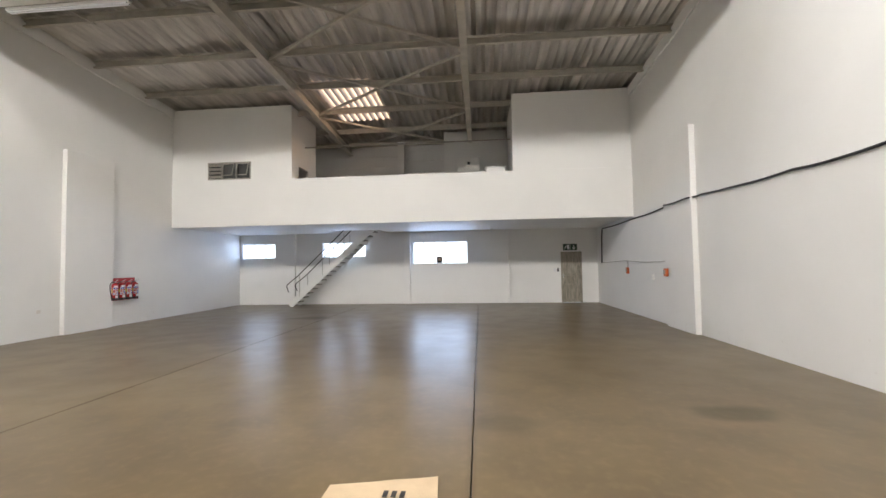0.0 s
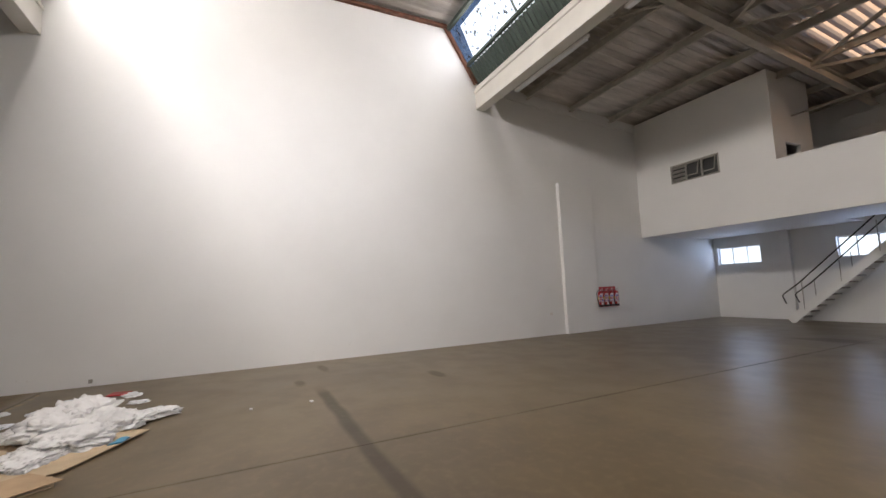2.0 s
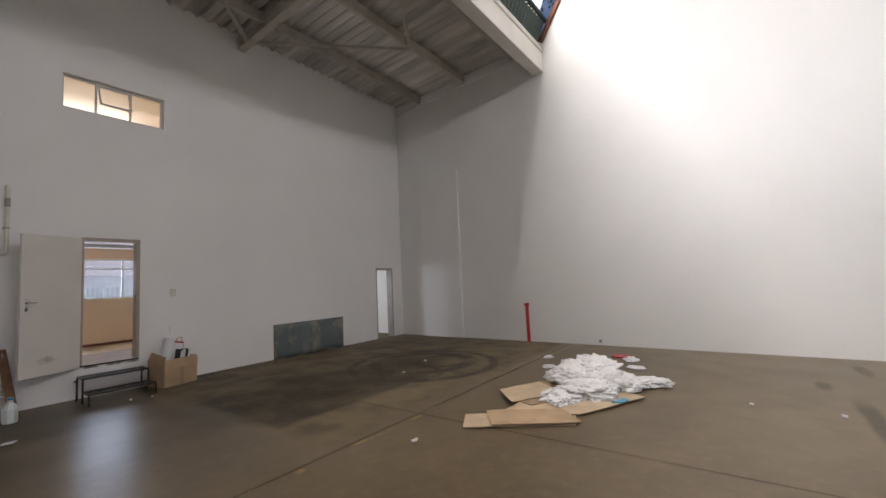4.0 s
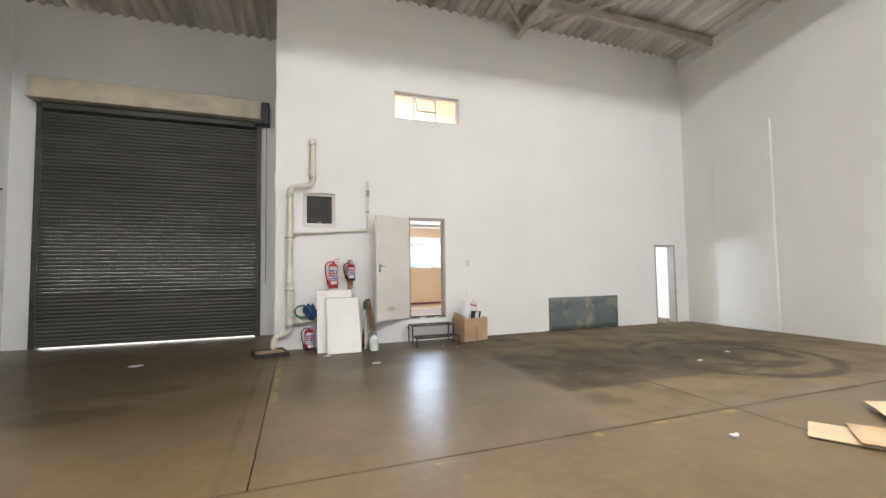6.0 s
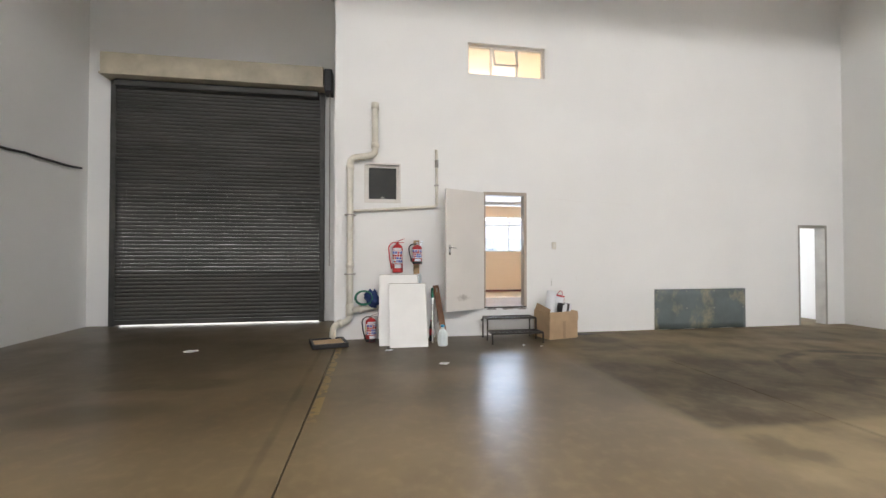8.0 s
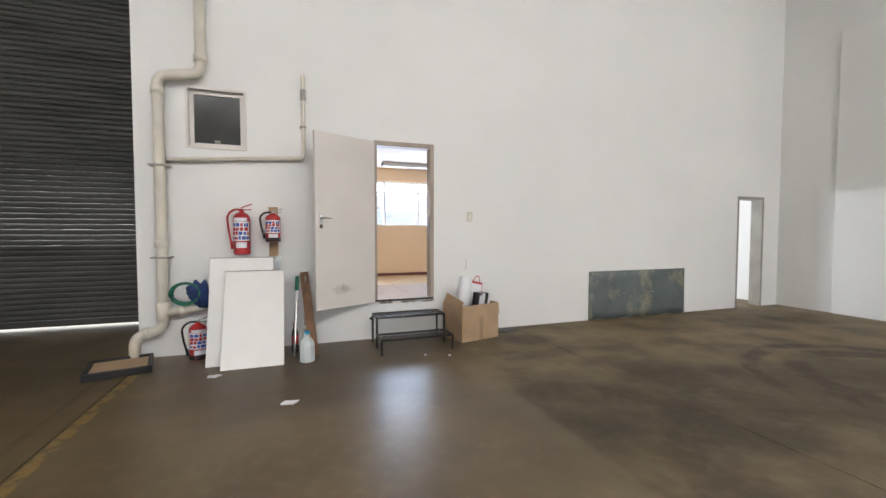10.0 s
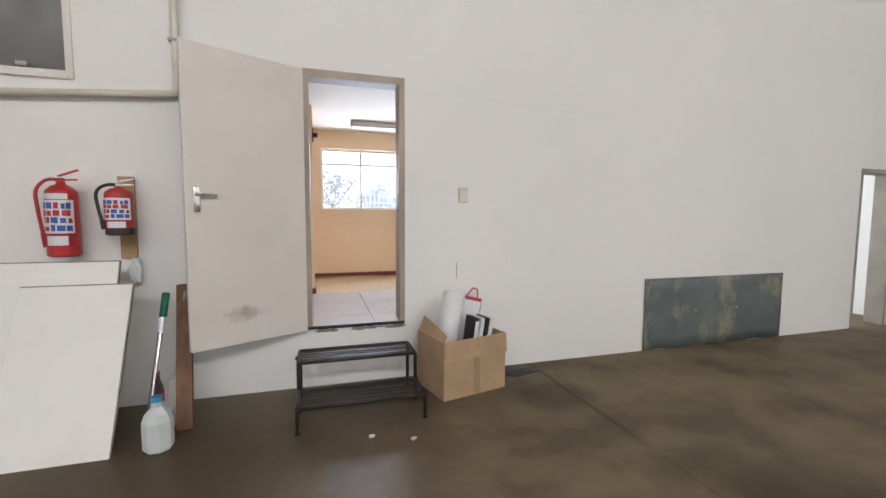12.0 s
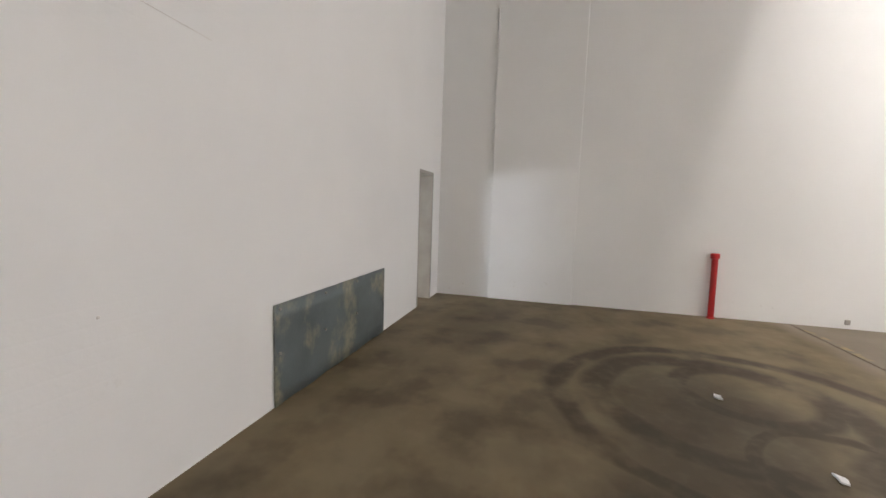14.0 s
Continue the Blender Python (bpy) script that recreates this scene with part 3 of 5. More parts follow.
# monitor sides: beam, ledge, ribbed strip, rails and glazing
for nm, yb, sgn, st, rl, pb in (("north", 4.97, 1, 0.10, 0.14, 0.20), ("south", 14.63, -1, 0.20, 0.26, 0.31)):
    y = lambda d: yb + sgn * d
    tagged(block("beam_" + nm, (0, y(0), 6.72), (WX, y(-0.30), 7.22), M_BEAM, bevel=0.012), "long cream painted roof beam under the skylight", "beam", kind="structure")
    bm = bmesh.new()
    box(bm, (0, y(0.03), 7.225), (WX, y(-0.34), 7.30), 0.008)
    box(bm, (0, y(-0.02), 7.30), (WX, y(-0.30), 7.42), 0.008)
    tagged(obj("ledge_" + nm, bm, M_BEAM), "stepped painted steel channel along the beam", "trim", kind="structure")
    bm = bmesh.new()
    n = 200
    lo, hi = [], []
    for i in range(n + 1):
        x, q = WX * i / n, 0.025 * (1 if i % 2 else -1)
        lo.append(bm.verts.new((x, y(-0.12 + q), 7.42)))
        hi.append(bm.verts.new((x, y(st + q), 7.96)))
    for i in range(n):
        bm.faces.new((lo[i], lo[i + 1], hi[i + 1], hi[i]))
    tagged(obj("ribbed_strip_" + nm, bm, M_DARK), "dark green ribbed sheeting below the skylight", "cladding", kind="structure")
    bm = bmesh.new()
    bar(bm, (0, y(rl), 8.0), (WX, y(rl), 8.0), 0.08, 0.09)
    bar(bm, (0, y(0.84), 8.98), (WX, y(0.84), 8.98), 0.10, 0.12)
    tagged(obj("skylight_rail_" + nm, bm, M_DARK), "dark green steel rails holding the skylight", "rail", kind="structure")
    bm = bmesh.new()
    for x0 in (0.05, WX - 0.05):
        bar(bm, (x0, y(-0.02), 7.5), (x0, y(0.95), 9.1), 0.1, 0.09)
        bar(bm, (x0, y(0.95), 9.06), (x0, 9.8, 9.06), 0.1, 0.09)
    tagged(obj("skylight_edge_" + nm, bm, M_RUST), "rusted steel edge of the roof monitor", "trim", kind="structure")
    win = empty("window_monitor_" + nm, pose(0, 0, 0), "row of speckled translucent roof glazing panes", "skylight", kind="structure")
    for i in range(6):
        x0, x1 = 0.06 + i * 2.537, 0.06 + (i + 1) * 2.537 - 0.03
        bm = bmesh.new()
        bm.faces.new([bm.verts.new(p) for p in ((x0, y(pb), 8.045), (x1, y(pb), 8.045), (x1, y(0.82), 8.94), (x0, y(0.82), 8.94))])
        pane = obj("pane", bm, M_GLAZE, win)
        pane.visible_shadow = False
    bm = bmesh.new()
    for i in range(1, 6):
        x0 = 0.045 + i * 2.537
        bar(bm, (x0, y(pb - 0.01), 8.02), (x0, y(0.83), 8.95), 0.03, 0.05)
    obj("glazing_bar", bm, M_DARK, win)

# roof steel
for x in (5.1, 10.24):
    bm = bmesh.new()
    ibeam(bm, (x, 14.6, 7.34), (x, 25.2, 6.52), 0.17, 0.30)
    tagged(obj("rafter_south", bm, M_TRUSS), "grey painted steel roof rafter", "rafter", "rafters", "structure")
    bm = bmesh.new()
    ibeam(bm, (x, 0.0, 6.98), (x, 4.7, 7.38), 0.17, 0.26)
    tagged(obj("rafter_north", bm, M_TRUSS), "grey painted steel roof rafter", "rafter", "rafters", "structure")


def purlin(y, z):
    bm = bmesh.new()
    box(bm, (0.0, y - 0.006, z - 0.11), (WX, y + 0.006, z + 0.075))
    box(bm, (0.0, y - 0.075, z - 0.122), (WX, y + 0.006, z - 0.11))
    box(bm, (0.0, y - 0.075, z + 0.075), (WX, y + 0.006, z + 0.087))
    box(bm, (0.0, y - 0.075, z - 0.11), (WX, y - 0.065, z - 0.085))
    tagged(obj("purlin", bm, M_TRUSS), "grey steel channel purlin under the roof sheets", "purlin", "purlins", "structure")


for y in (16.5, 18.26, 20.02, 21.78, 23.54, 25.0):
    purlin(y, SOUTH(y) - 0.125)
for y in (1.05, 2.65, 4.2):
    purlin(y, NORTH(y) - 0.125)
bm = bmesh.new()
for yn, (ya, yz) in ((16.7, (15.2, 18.2)), (19.95, (18.4, 21.6)), (23.5, (21.8, 25.0))):
    for x in (5.1, 10.24):
        for ye in (ya, yz):
            bar(bm, (7.67, yn, SOUTH(yn) - 0.33), (x, ye, SOUTH(ye) - 0.33), 0.07, 0.07)
for y, x in ((17.0, 0.2), (17.0, 4.9)):
    bar(bm, (2.3 if x < 1 else 4.2, 15.0, 6.9), (x + (1.6 if x < 1 else 0), 16.5, 7.3), 0.05, 0.05)
tagged(obj("roof_bracing", bm, M_TRUSS), "grey steel angle bracing between the rafters", "bracing", kind="structure")
bm = bmesh.new()
for yn, (ya, yz) in ((2.65, (0.3, 4.4)),):
    for xa, xb in ((5.1, 2.4), (5.1, 7.67), (10.24, 7.67)):
        for ye in (ya, yz):
            bar(bm, (xb, yn, NORTH(yn) - 0.3), (xa, ye, NORTH(ye) - 0.3), 0.06, 0.06)
tagged(obj("roof_bracing_north", bm, M_TRUSS), "grey steel angle bracing between the rafters", "bracing", kind="structure")

# mezzanine
bm = bmesh.new()
box(bm, (0, MZ + 0.11, MB), (WX, 24.05, MB + 0.30))
box(bm, (0, 24.05, MB), (4.5, FY, MB + 0.30))
box(bm, (6.6, 24.05, MB), (WX, FY, MB + 0.30))
tagged(obj("floor_mezzanine", bm, M_WALL), "white soffited concrete mezzanine slab", "floor", kind="structure")
tagged(block("wall_parapet", (0, MZ - 0.02, MB - 0.02), (WX, MZ + 0.11, MT), M_WALL, bevel=0.006), "plain white mezzanine parapet", "parapet", kind="structure")
holed_wall("wall_cabin_left", "y", MZ, 0.11, 0, 4.28, MT, 7.12, [(1.30, 2.84, 4.64, 5.24)], M_WALL, "white partition of the mezzanine store with a louvre window")
holed_wall("wall_cabin_right", "y", MZ, 0.11, 11.66, WX, MT, 7.12, [], M_WALL, "white partition of the second mezzanine store")
holed_wall("wall_cabin_left_side", "x", 4.28, -0.11, MZ + 0.11, 23.3, MB + 0.3, 7.1, [(21.8, 22.6, MB + 0.3, 5.15)], M_WALL, "white side partition with an open doorway")
holed_wall("wall_cabin_right_side", "x", 11.66, 0.11, MZ + 0.11, 23.5, MB + 0.3, 7.0, [], M_WALL, "white side partition of the mezzanine store")
holed_wall("wall_cabin_left_back", "y", 23.19, 0.11, 0, 4.17, MB + 0.3, 7.0, [], M_WALL, "white back partition of the mezzanine store")
holed_wall("wall_gallery", "y", 24.2, 0.1, 9.2, 11.66, MB + 0.3, 6.92, [], M_WALL, "white partition at the back of the gallery")
tagged(block("gallery_column", (7.22, 24.7, MB + 0.3), (7.5, 24.95, 6.75), M_WALL, bevel=0.01), "white square column on the gallery", "column", kind="structure")
bm = bmesh.new()
for z in (5.45, 5.85, 6.3):
    box(bm, (4.3, FY - 0.03, z), (7.2, FY, z + 0.04))
    box(bm, (7.5, FY - 0.03, z + 0.2), (9.2, FY, z + 0.24))
tagged(obj("trim_gallery", bm, M_WHITE), "thin white ledges along the gallery wall", "trim", kind="structure")
bm = bmesh.new()
tube(bm, [(4.28, 22.3, 5.95), (11.66, 22.3, 5.95)], 0.025, 8)
tagged(obj("tie_pipe", bm, M_STEEL), "thin grey tie pipe across the gallery", "pipe", kind="structure")

# office rooms behind the wall
holed_wall("wall_office_back", "y", -2.87, -0.2, 4.2, 9.2, 0.3, 2.75, [(5.6, 7.6, 1.51, 2.40)], M_CREAM, "cream painted office wall with a steel window")
holed_wall("wall_office_left", "x", 9.0, 0.2, -2.87, -0.22, 0.3, 2.75, [], M_CREAM, "cream painted office wall")
holed_wall("wall_office_right", "x", 4.2, -0.2, -4.2, -0.22, 0.0, 2.75, [], M_CREAM, "cream painted office wall")
tagged(block("wall_office_nib", (7.70, -1.62, 0.51), (9.0, -1.49, 2.655), M_CREAM), "short cream nib wall in the office", "wall", kind="structure")
bm = bmesh.new()
box(bm, (7.685, -1.64, 0.512), (9.0, -1.47, 0.572), 0.004)
box(bm, (4.2, -2.87, 0.512), (9.0, -2.85, 0.562), 0.004)
tagged(obj("baseboard_office", bm, M_SKIRT), "dark red-brown timber skirting", "skirting", kind="structure")
tagged(block("ceiling_office", (4.0, -3.07, 2.66), (9.2, -0.22, 2.76), M_PLASTER), "white office ceiling board", "ceiling", kind="structure")
# lining of the office side of the wall
tagged(block("floor_office", (4.2, -2.87, 0.28), (9.0, -1.5, 0.505), M_TAN), "tan vinyl office floor", "floor", kind="structure")
# upper room and side room
holed_wall("wall_upper_back", "y", -4.2, -0.1, 5.2, 9.6, 2.9, 7.0, [(5.8, 8.8, 5.0, 6.2)], M_CREAM, "cream wall of the upper office")
holed_wall("wall_upper_left", "x", 9.6, 0.1, -4.2, -0.22, 2.9, 7.0, [], M_CREAM, "cream wall of the upper office")
holed_wall("wall_upper_right", "x", 5.2, -0.1, -4.2, -0.22, 2.9, 7.0, [], M_CREAM, "cream wall of the upper office")
tagged(block("ceiling_upper", (5.1, -4.3, 5.9), (9.7, -0.22, 6.0), M_PLASTER), "white ceiling of the upper office", "ceiling", kind="structure")
tagged(block("floor_upper", (5.1, -4.3, 2.85), (9.7, -0.22, 2.95), M_TAN), "tan floor of the upper office", "floor", kind="structure")
holed_wall("wall_side_back", "y", -4.2, -0.1, -0.25, 4.0, -0.1, 2.75, [(2.0, 3.8, 0.9, 2.4)], M_WALL, "white wall of the side room")
holed_wall("wall_side_outer", "x", -0.02, -0.2, -4.2, -2.4, -0.1, 2.75, [], M_WALL, "white wall of the side room")
tagged(block("ceiling_side", (-0.25, -4.3, 2.75), (4.2, -0.22, 2.85), M_PLASTER), "white ceiling of the side room", "ceiling", kind="structure")
tagged(block("floor_side", (-0.25, -4.3, -0.2), (4.0, -0.22, -0.003), M_FLOOR), "bare concrete floor of the side room", "floor", kind="structure")
tagged(block("ground", (-400, -400, -0.42), (400, 400, -0.22), M_GRASS), "dry ground round the building", "ground", kind="structure")


# ---- windows and doors ----
def steel_window(name, a, b, bars, label, material=M_WHITE, transom=None, t=0.035, tilt=None, glass=None):
    """A window in a y wall between corners a and b, with upright bars at the given x; tilt names an opened middle pane."""
    win = empty(name, pose(0, 0, 0), label, "window", kind="structure")
    y, x0, x1, z0, z1 = a[1], a[0], b[0], a[2], b[2]
    bm = bmesh.new()
    for x in (x0, *bars, x1 - t):
        box(bm, (x, y - t / 2, z0), (x + t, y + t / 2, z1), 0.004)
    for z in (z0, z1 - t, *((transom,) if transom else ())):
        box(bm, (x0, y - t / 2 + 0.003, z), (x1, y + t / 2 - 0.003, z + t), 0.004)
    obj("frame", bm, material, win)
    xs = [x0, *bars, x1 - t]
    for i, (p, q) in enumerate(zip(xs, xs[1:])):
        if tilt == i:
            bm = bmesh.new()
            for u in (p + t, q - 0.025):
                box(bm, (u, -0.012, -(z1 - z0) * 0.72), (u + 0.025, 0.012, 0))
            for w in (-(z1 - z0) * 0.72, -0.025):
                box(bm, (p + t, -0.012, w), (q, 0.012, w + 0.025))
            bm.transform(pose(0, y, z1 - t - 0.005, 24, 0, 0))
            obj("sash", bm, material, win)
            bm = bmesh.new()
            box(bm, (p + t + 0.02, -0.002, -(z1 - z0) * 0.70), (q - 0.02, 0.002, -0.02))
            bm.transform(pose(0, y, z1 - t - 0.005, 24, 0, 0))
        else:
            bm = bmesh.new()
            box(bm, (p + t * 0.9, y - 0.002, z0 + t * 0.9), (q + t * 0.1, y + 0.002, z1 - t * 0.9))
        pane = obj("pane", bm, glass or M_GLASS, win)
        pane.visible_shadow = False
    return win


steel_window("window_1", (0.13, FY + 0.12, 2.0), (1.62, 0, 2.65), (0.62, 1.12), "bright strip window with white steel frame")
steel_window("window_2", (3.76, FY + 0.12, 2.0), (5.66, 0, 2.65), (4.2, 4.7, 5.2), "bright strip window behind the stair")
steel_window("window_3", (7.71, FY + 0.12, 1.66), (10.04, 0, 2.61), (8.15, 8.62, 9.1), "wide bright window with white steel frame")
steel_window("window_4", (6.58, -0.1, 4.67), (8.03, 0, 5.23), (7.07, 7.56), "high three-pane window with one pane tilted open", M_DOOR, tilt=1)
steel_window("window_5", (5.6, -2.95, 1.51), (7.6, 0, 2.40), (6.3, 7.0), "white steel office window with a top light", transom=2.16, glass=M_VEILED)
bm = bmesh.new()
for w in (2.6, 2.9):
    box(bm, (w, -4.26, 0.9), (w + 0.04, -4.22, 2.4))
tagged(obj("window_6", bm, M_WHITE), "white window bar of the side room", "window", kind="structure")

vent = empty("window_vent", pose(0, 0, 0), "small dark fixed window in a white frame", "window", kind="structure")
bm = bmesh.new()
for a, b in (((9.25, -0.10, 2.35), (9.295, -0.05, 2.98)), ((9.765, -0.10, 2.35), (9.81, -0.05, 2.98)), ((9.295, -0.10, 2.35), (9.765, -0.05, 2.395)), ((9.295, -0.10, 2.935), (9.765, -0.05, 2.98))):
    box(bm, a, b, 0.004)
obj("frame", bm, M_DOOR, vent)
bm = bmesh.new()
for a, b in (((9.222, -0.01, 2.322), (9.25, 0.012, 3.008)), ((9.81, -0.01, 2.322), (9.838, 0.012, 3.008)), ((9.25, -0.01, 2.322), (9.81, 0.02, 2.35)), ((9.25, -0.01, 2.98), (9.81, 0.012, 3.008))):
    box(bm, a, b, 0.003)
obj("surround", bm, M_DOOR, vent)
block("pane", (9.29, -0.08, 2.39), (9.77, -0.072, 2.94), M_DIM, vent)
block("catch", (9.50, -0.05, 2.40), (9.56, -0.03, 2.43), M_STEEL, vent, 0.004)

louvre = empty("window_louvre", pose(0, 0, 0), "dark louvre window with opened steel sashes", "window", kind="structure")
bm = bmesh.new()
for x in (1.30, 1.79, 2.30, 2.80):
    box(bm, (x, MZ - 0.02, 4.64), (x + 0.04, MZ + 0.03, 5.24), 0.004)
for z in (4.64, 5.20):
    box(bm, (1.30, MZ - 0.017, z), (2.84, MZ + 0.027, z + 0.04), 0.004)
obj("frame", bm, M_STEEL, louvre)
block("pane", (1.32, MZ + 0.07, 4.66), (2.82, MZ + 0.09, 5.22), M_DIM, louvre)
for z in (4.75, 4.88, 5.01, 5.14):
    bm = bmesh.new()
    box(bm, (1.34, -0.05, -0.004), (1.79, 0.05, 0.004))
    bm.transform(pose(0, MZ, z, -40, 0, 0))
    obj("slat", bm, M_STEEL, louvre)
for x in (1.85, 2.36):
    bm = bmesh.new()
    for u in (0, 0.38):
        box(bm, (x + u, -0.01, -0.45), (x + u + 0.025, 0.01, 0))
    for w in (-0.45, -0.025):
        box(bm, (x, -0.01, w), (x + 0.405, 0.01, w + 0.025))
    bm.transform(pose(0, MZ - 0.01, 5.19, -16, 0, 0))
    obj("sash", bm, M_STEEL, louvre)

# office door, standing open
dr = empty("door_office", pose(7.755, 0.0, 0.5), "off-white flush door standing open over the step", "door", kind="structure")
ang = math.degrees(math.atan2(0.36, 0.745))
leafm = pose(0, 0.02, 0, 0, 0, ang)
bm = bmesh.new()
box(bm, (0.0, -0.02, -0.02), (0.825, 0.02, 2.04), 0.003)
bm.transform(leafm)
obj("leaf", bm, M_DOOR, dr)
bm = bmesh.new()
box(bm, (0.735, 0.02, 0.93), (0.775, 0.028, 1.10), 0.004)
tube(bm, [(0.755, 0.02, 1.05), (0.755, 0.06, 1.05)], 0.011, 10)
tube(bm, bent([(0.755, 0.055, 1.05), (0.72, 0.06, 1.05), (0.64, 0.055, 1.045)], 0.015), 0.009, 10)
tube(bm, [(0.755, 0.026, 0.97), (0.755, 0.032, 0.97)], 0.009, 10)
bm.transform(leafm)
tagged(obj("handle", bm, M_CHROME, dr, True), "chrome lever handle")
bm = bmesh.new()
for a, b in (((-0.815, -0.16, 0), (-0.765, 0.006, 2.06)), ((-0.045, -0.16, 0), (0.0, 0.006, 2.06)), ((-0.765, -0.16, 2.0), (-0.045, 0.006, 2.06))):
    box(bm, a, b, 0.004)
tagged(obj("frame", bm, M_FRAME, dr), "grey-brown steel door frame")
block("keep", (-0.768, -0.06, 0.95), (-0.763, -0.03, 1.1), M_BLACK, dr)
tagged(block("sill", (-0.81, -0.22, -0.02), (0.0, 0.012, 0.006), M_IRON, dr, 0.003), "dark worn door sill")

# side opening frame
d2 = empty("door_side", pose(0, 0, 0), "open side doorway with a grey steel frame", "door", kind="structure")
bm = bmesh.new()
for a, b in (((0.42, -0.2, 0), (0.47, 0.006, 2.04)), ((1.08, -0.2, 0), (1.12, 0.006, 2.04)), ((0.47, -0.2, 1.99), (1.08, 0.006, 2.04))):
    box(bm, a, b, 0.004)
obj("frame", bm, M_STEEL, d2)

# back exit door
ex = empty("door_exit", pose(13.86, FY + 0.02, 0), "weathered timber panelled exit door", "door", kind="structure")
block("leaf", (0.04, 0.0, 0.01), (0.80, 0.04, 2.04), M_OLDDOOR, ex, 0.003)
bm = bmesh.new()
for a, b in (((0, -0.03, 0), (0.045, 0.06, 2.08)), ((0.795, -0.03, 0), (0.84, 0.06, 2.08)), ((0.045, -0.03, 2.035), (0.795, 0.06, 2.08))):
    box(bm, a, b, 0.004)
obj("frame", bm, M_OLDDOOR, ex)
for i in range(7):
    block("board", (0.075 + i * 0.1, -0.006, 0.08), (0.165 + i * 0.1, 0.0, 0.68), M_OLDDOOR, ex, 0.002)
bm = bmesh.new()
for z0, z1 in ((0.02, 0.07), (0.70, 0.78), (1.05, 1.10), (1.13, 1.18), (1.96, 2.03)):
    box(bm, (0.05, -0.018, z0), (0.79, 0.0, z1), 0.003)
for x0 in (0.046, 0.74):
    box(bm, (x0, -0.014, 0.02), (x0 + 0.05, 0.0, 2.03), 0.003)
obj("rail", bm, M_OLDDOOR, ex)
bm = bmesh.new()
box(bm, (0.07, -0.03, 1.0), (0.10, -0.018, 1.16), 0.003)
tube(bm, [(0.085, -0.05, 1.1), (0.18, -0.05, 1.1)], 0.01)
obj("handle", bm, M_CHROME, ex)

sg = empty("exit_sign", pose(13.96, FY - 0.02, 2.13), "pair of dark green exit signs with white pictograms", "sign")
for i in range(2):
    block("panel", (i * 0.29, -0.01, 0), (i * 0.29 + 0.27, 0.018, 0.27), M_SIGN, sg, 0.003)
bm = bmesh.new()
box(bm, (0.415, -0.014, 0.1), (0.435, -0.011, 0.23))
bar(bm, (0.425, -0.0125, 0.05), (0.365, -0.0125, 0.12), 0.003, 0.03)
bar(bm, (0.425, -0.0125, 0.05), (0.485, -0.0125, 0.12), 0.003, 0.03)
obj("arrow", bm, M_LABEL, sg)
bm = bmesh.new()
box(bm, (0.16, -0.014, 0.04), (0.24, -0.011, 0.23))
bar(bm, (0.06, -0.0125, 0.06), (0.13, -0.0125, 0.2), 0.003, 0.03)
obj("pictogram", bm, M_LABEL, sg)


# ---- roller shutter ----
sh = empty("roller_shutter", pose(0, 0, 0), "charcoal steel roller shutter with a cream hood, nearly closed", "roller door", kind="structure")
SY = RY + 0.05
bm = bmesh.new()
prof = [(0.0, 0.0), (0.014, 0.010), (0.022, 0.028), (0.022, 0.050), (0.014, 0.068), (0.0, 0.0755)]
ring = []
for x in (10.80, 14.84):
    ring.append([bm.verts.new((x, d, z)) for d, z in prof] + [bm.verts.new((x, -0.006, z)) for z in (0.0755, 0.0)])
for i in range(8):
    bm.faces.new((ring[0][i], ring[0][(i + 1) % 8], ring[1][(i + 1) % 8], ring[1][i]))
bm.faces.new(ring[0]), bm.faces.new(ring[1][::-1])
slat = obj("slat", bm, M_SLAT, sh)
slat.location = (0, SY, 0.12)
for i in range(1, 66):
    s = new("slat", slat.data)
    s.parent, s.location = sh, (0, SY, 0.12 + i * 0.0765)
bm = bmesh.new()
box(bm, (10.80, SY - 0.03, 0.026), (14.84, SY + 0.03, 0.118), 0.006)
obj("bottom_rail", bm, M_SLAT, sh)
for x0, x1 in ((10.74, 10.84), (14.80, 14.90)):
    block("guide", (x0, RY + 0.003, 0), (x1, RY + 0.09, 5.2), M_SLAT, sh, 0.006)
block("drum", (10.86, RY + 0.072, 4.80), (14.78, RY + 0.22, 4.94), M_SLAT, sh, 0.03)
bm = bmesh.new()
box(bm, (10.74, RY + 0.003, 4.985), (14.92, RY + 0.40, 5.38), 0.01)
box(bm, (10.72, RY + 0.003, 4.945), (14.94, RY + 0.415, 4.985), 0.006)
tagged(obj("hood", bm, M_HOOD, sh), "stained cream steel hood")
bm = bmesh.new()
box(bm, (10.56, RY + 0.003, 4.88), (10.72, RY + 0.38, 5.36), 0.02)
obj("gear", bm, M_BLACK, sh)
bm = bmesh.new()
tube(bm, [(10.62, RY + 0.2, 5.1), (10.62, RY + 0.2, 1.2)], 0.012, 6)
obj("chain", bm, M_STEEL, sh)


# ---- backdrops of sky outside the openings ----
def glow(name, color, strength):
    m = bpy.data.materials.new(name)
    m.use_nodes = True
    nt = m.node_tree
    nt.nodes.remove(nt.nodes["Principled BSDF"])
    e = nt.nodes.new("ShaderNodeEmission")
    e.inputs[0].default_value, e.inputs[1].default_value = (*color, 1), strength
    nt.links.new(e.outputs[0], nt.nodes["Material Output"].inputs[0])
    return m


M_SKY = glow("hazy_bright_sky", (0.86, 0.93, 1.0), 2.6)
M_SKY_WARM = glow("bright_sunlit_haze", (1.0, 0.97, 0.93), 2.2)


def backdrop(name, pts, material):
    bm = bmesh.new()
    bm.faces.new([bm.verts.new(p) for p in pts])
    return tagged(obj(name, bm, material), "plain bright hazy sky", "backdrop", kind="structure")


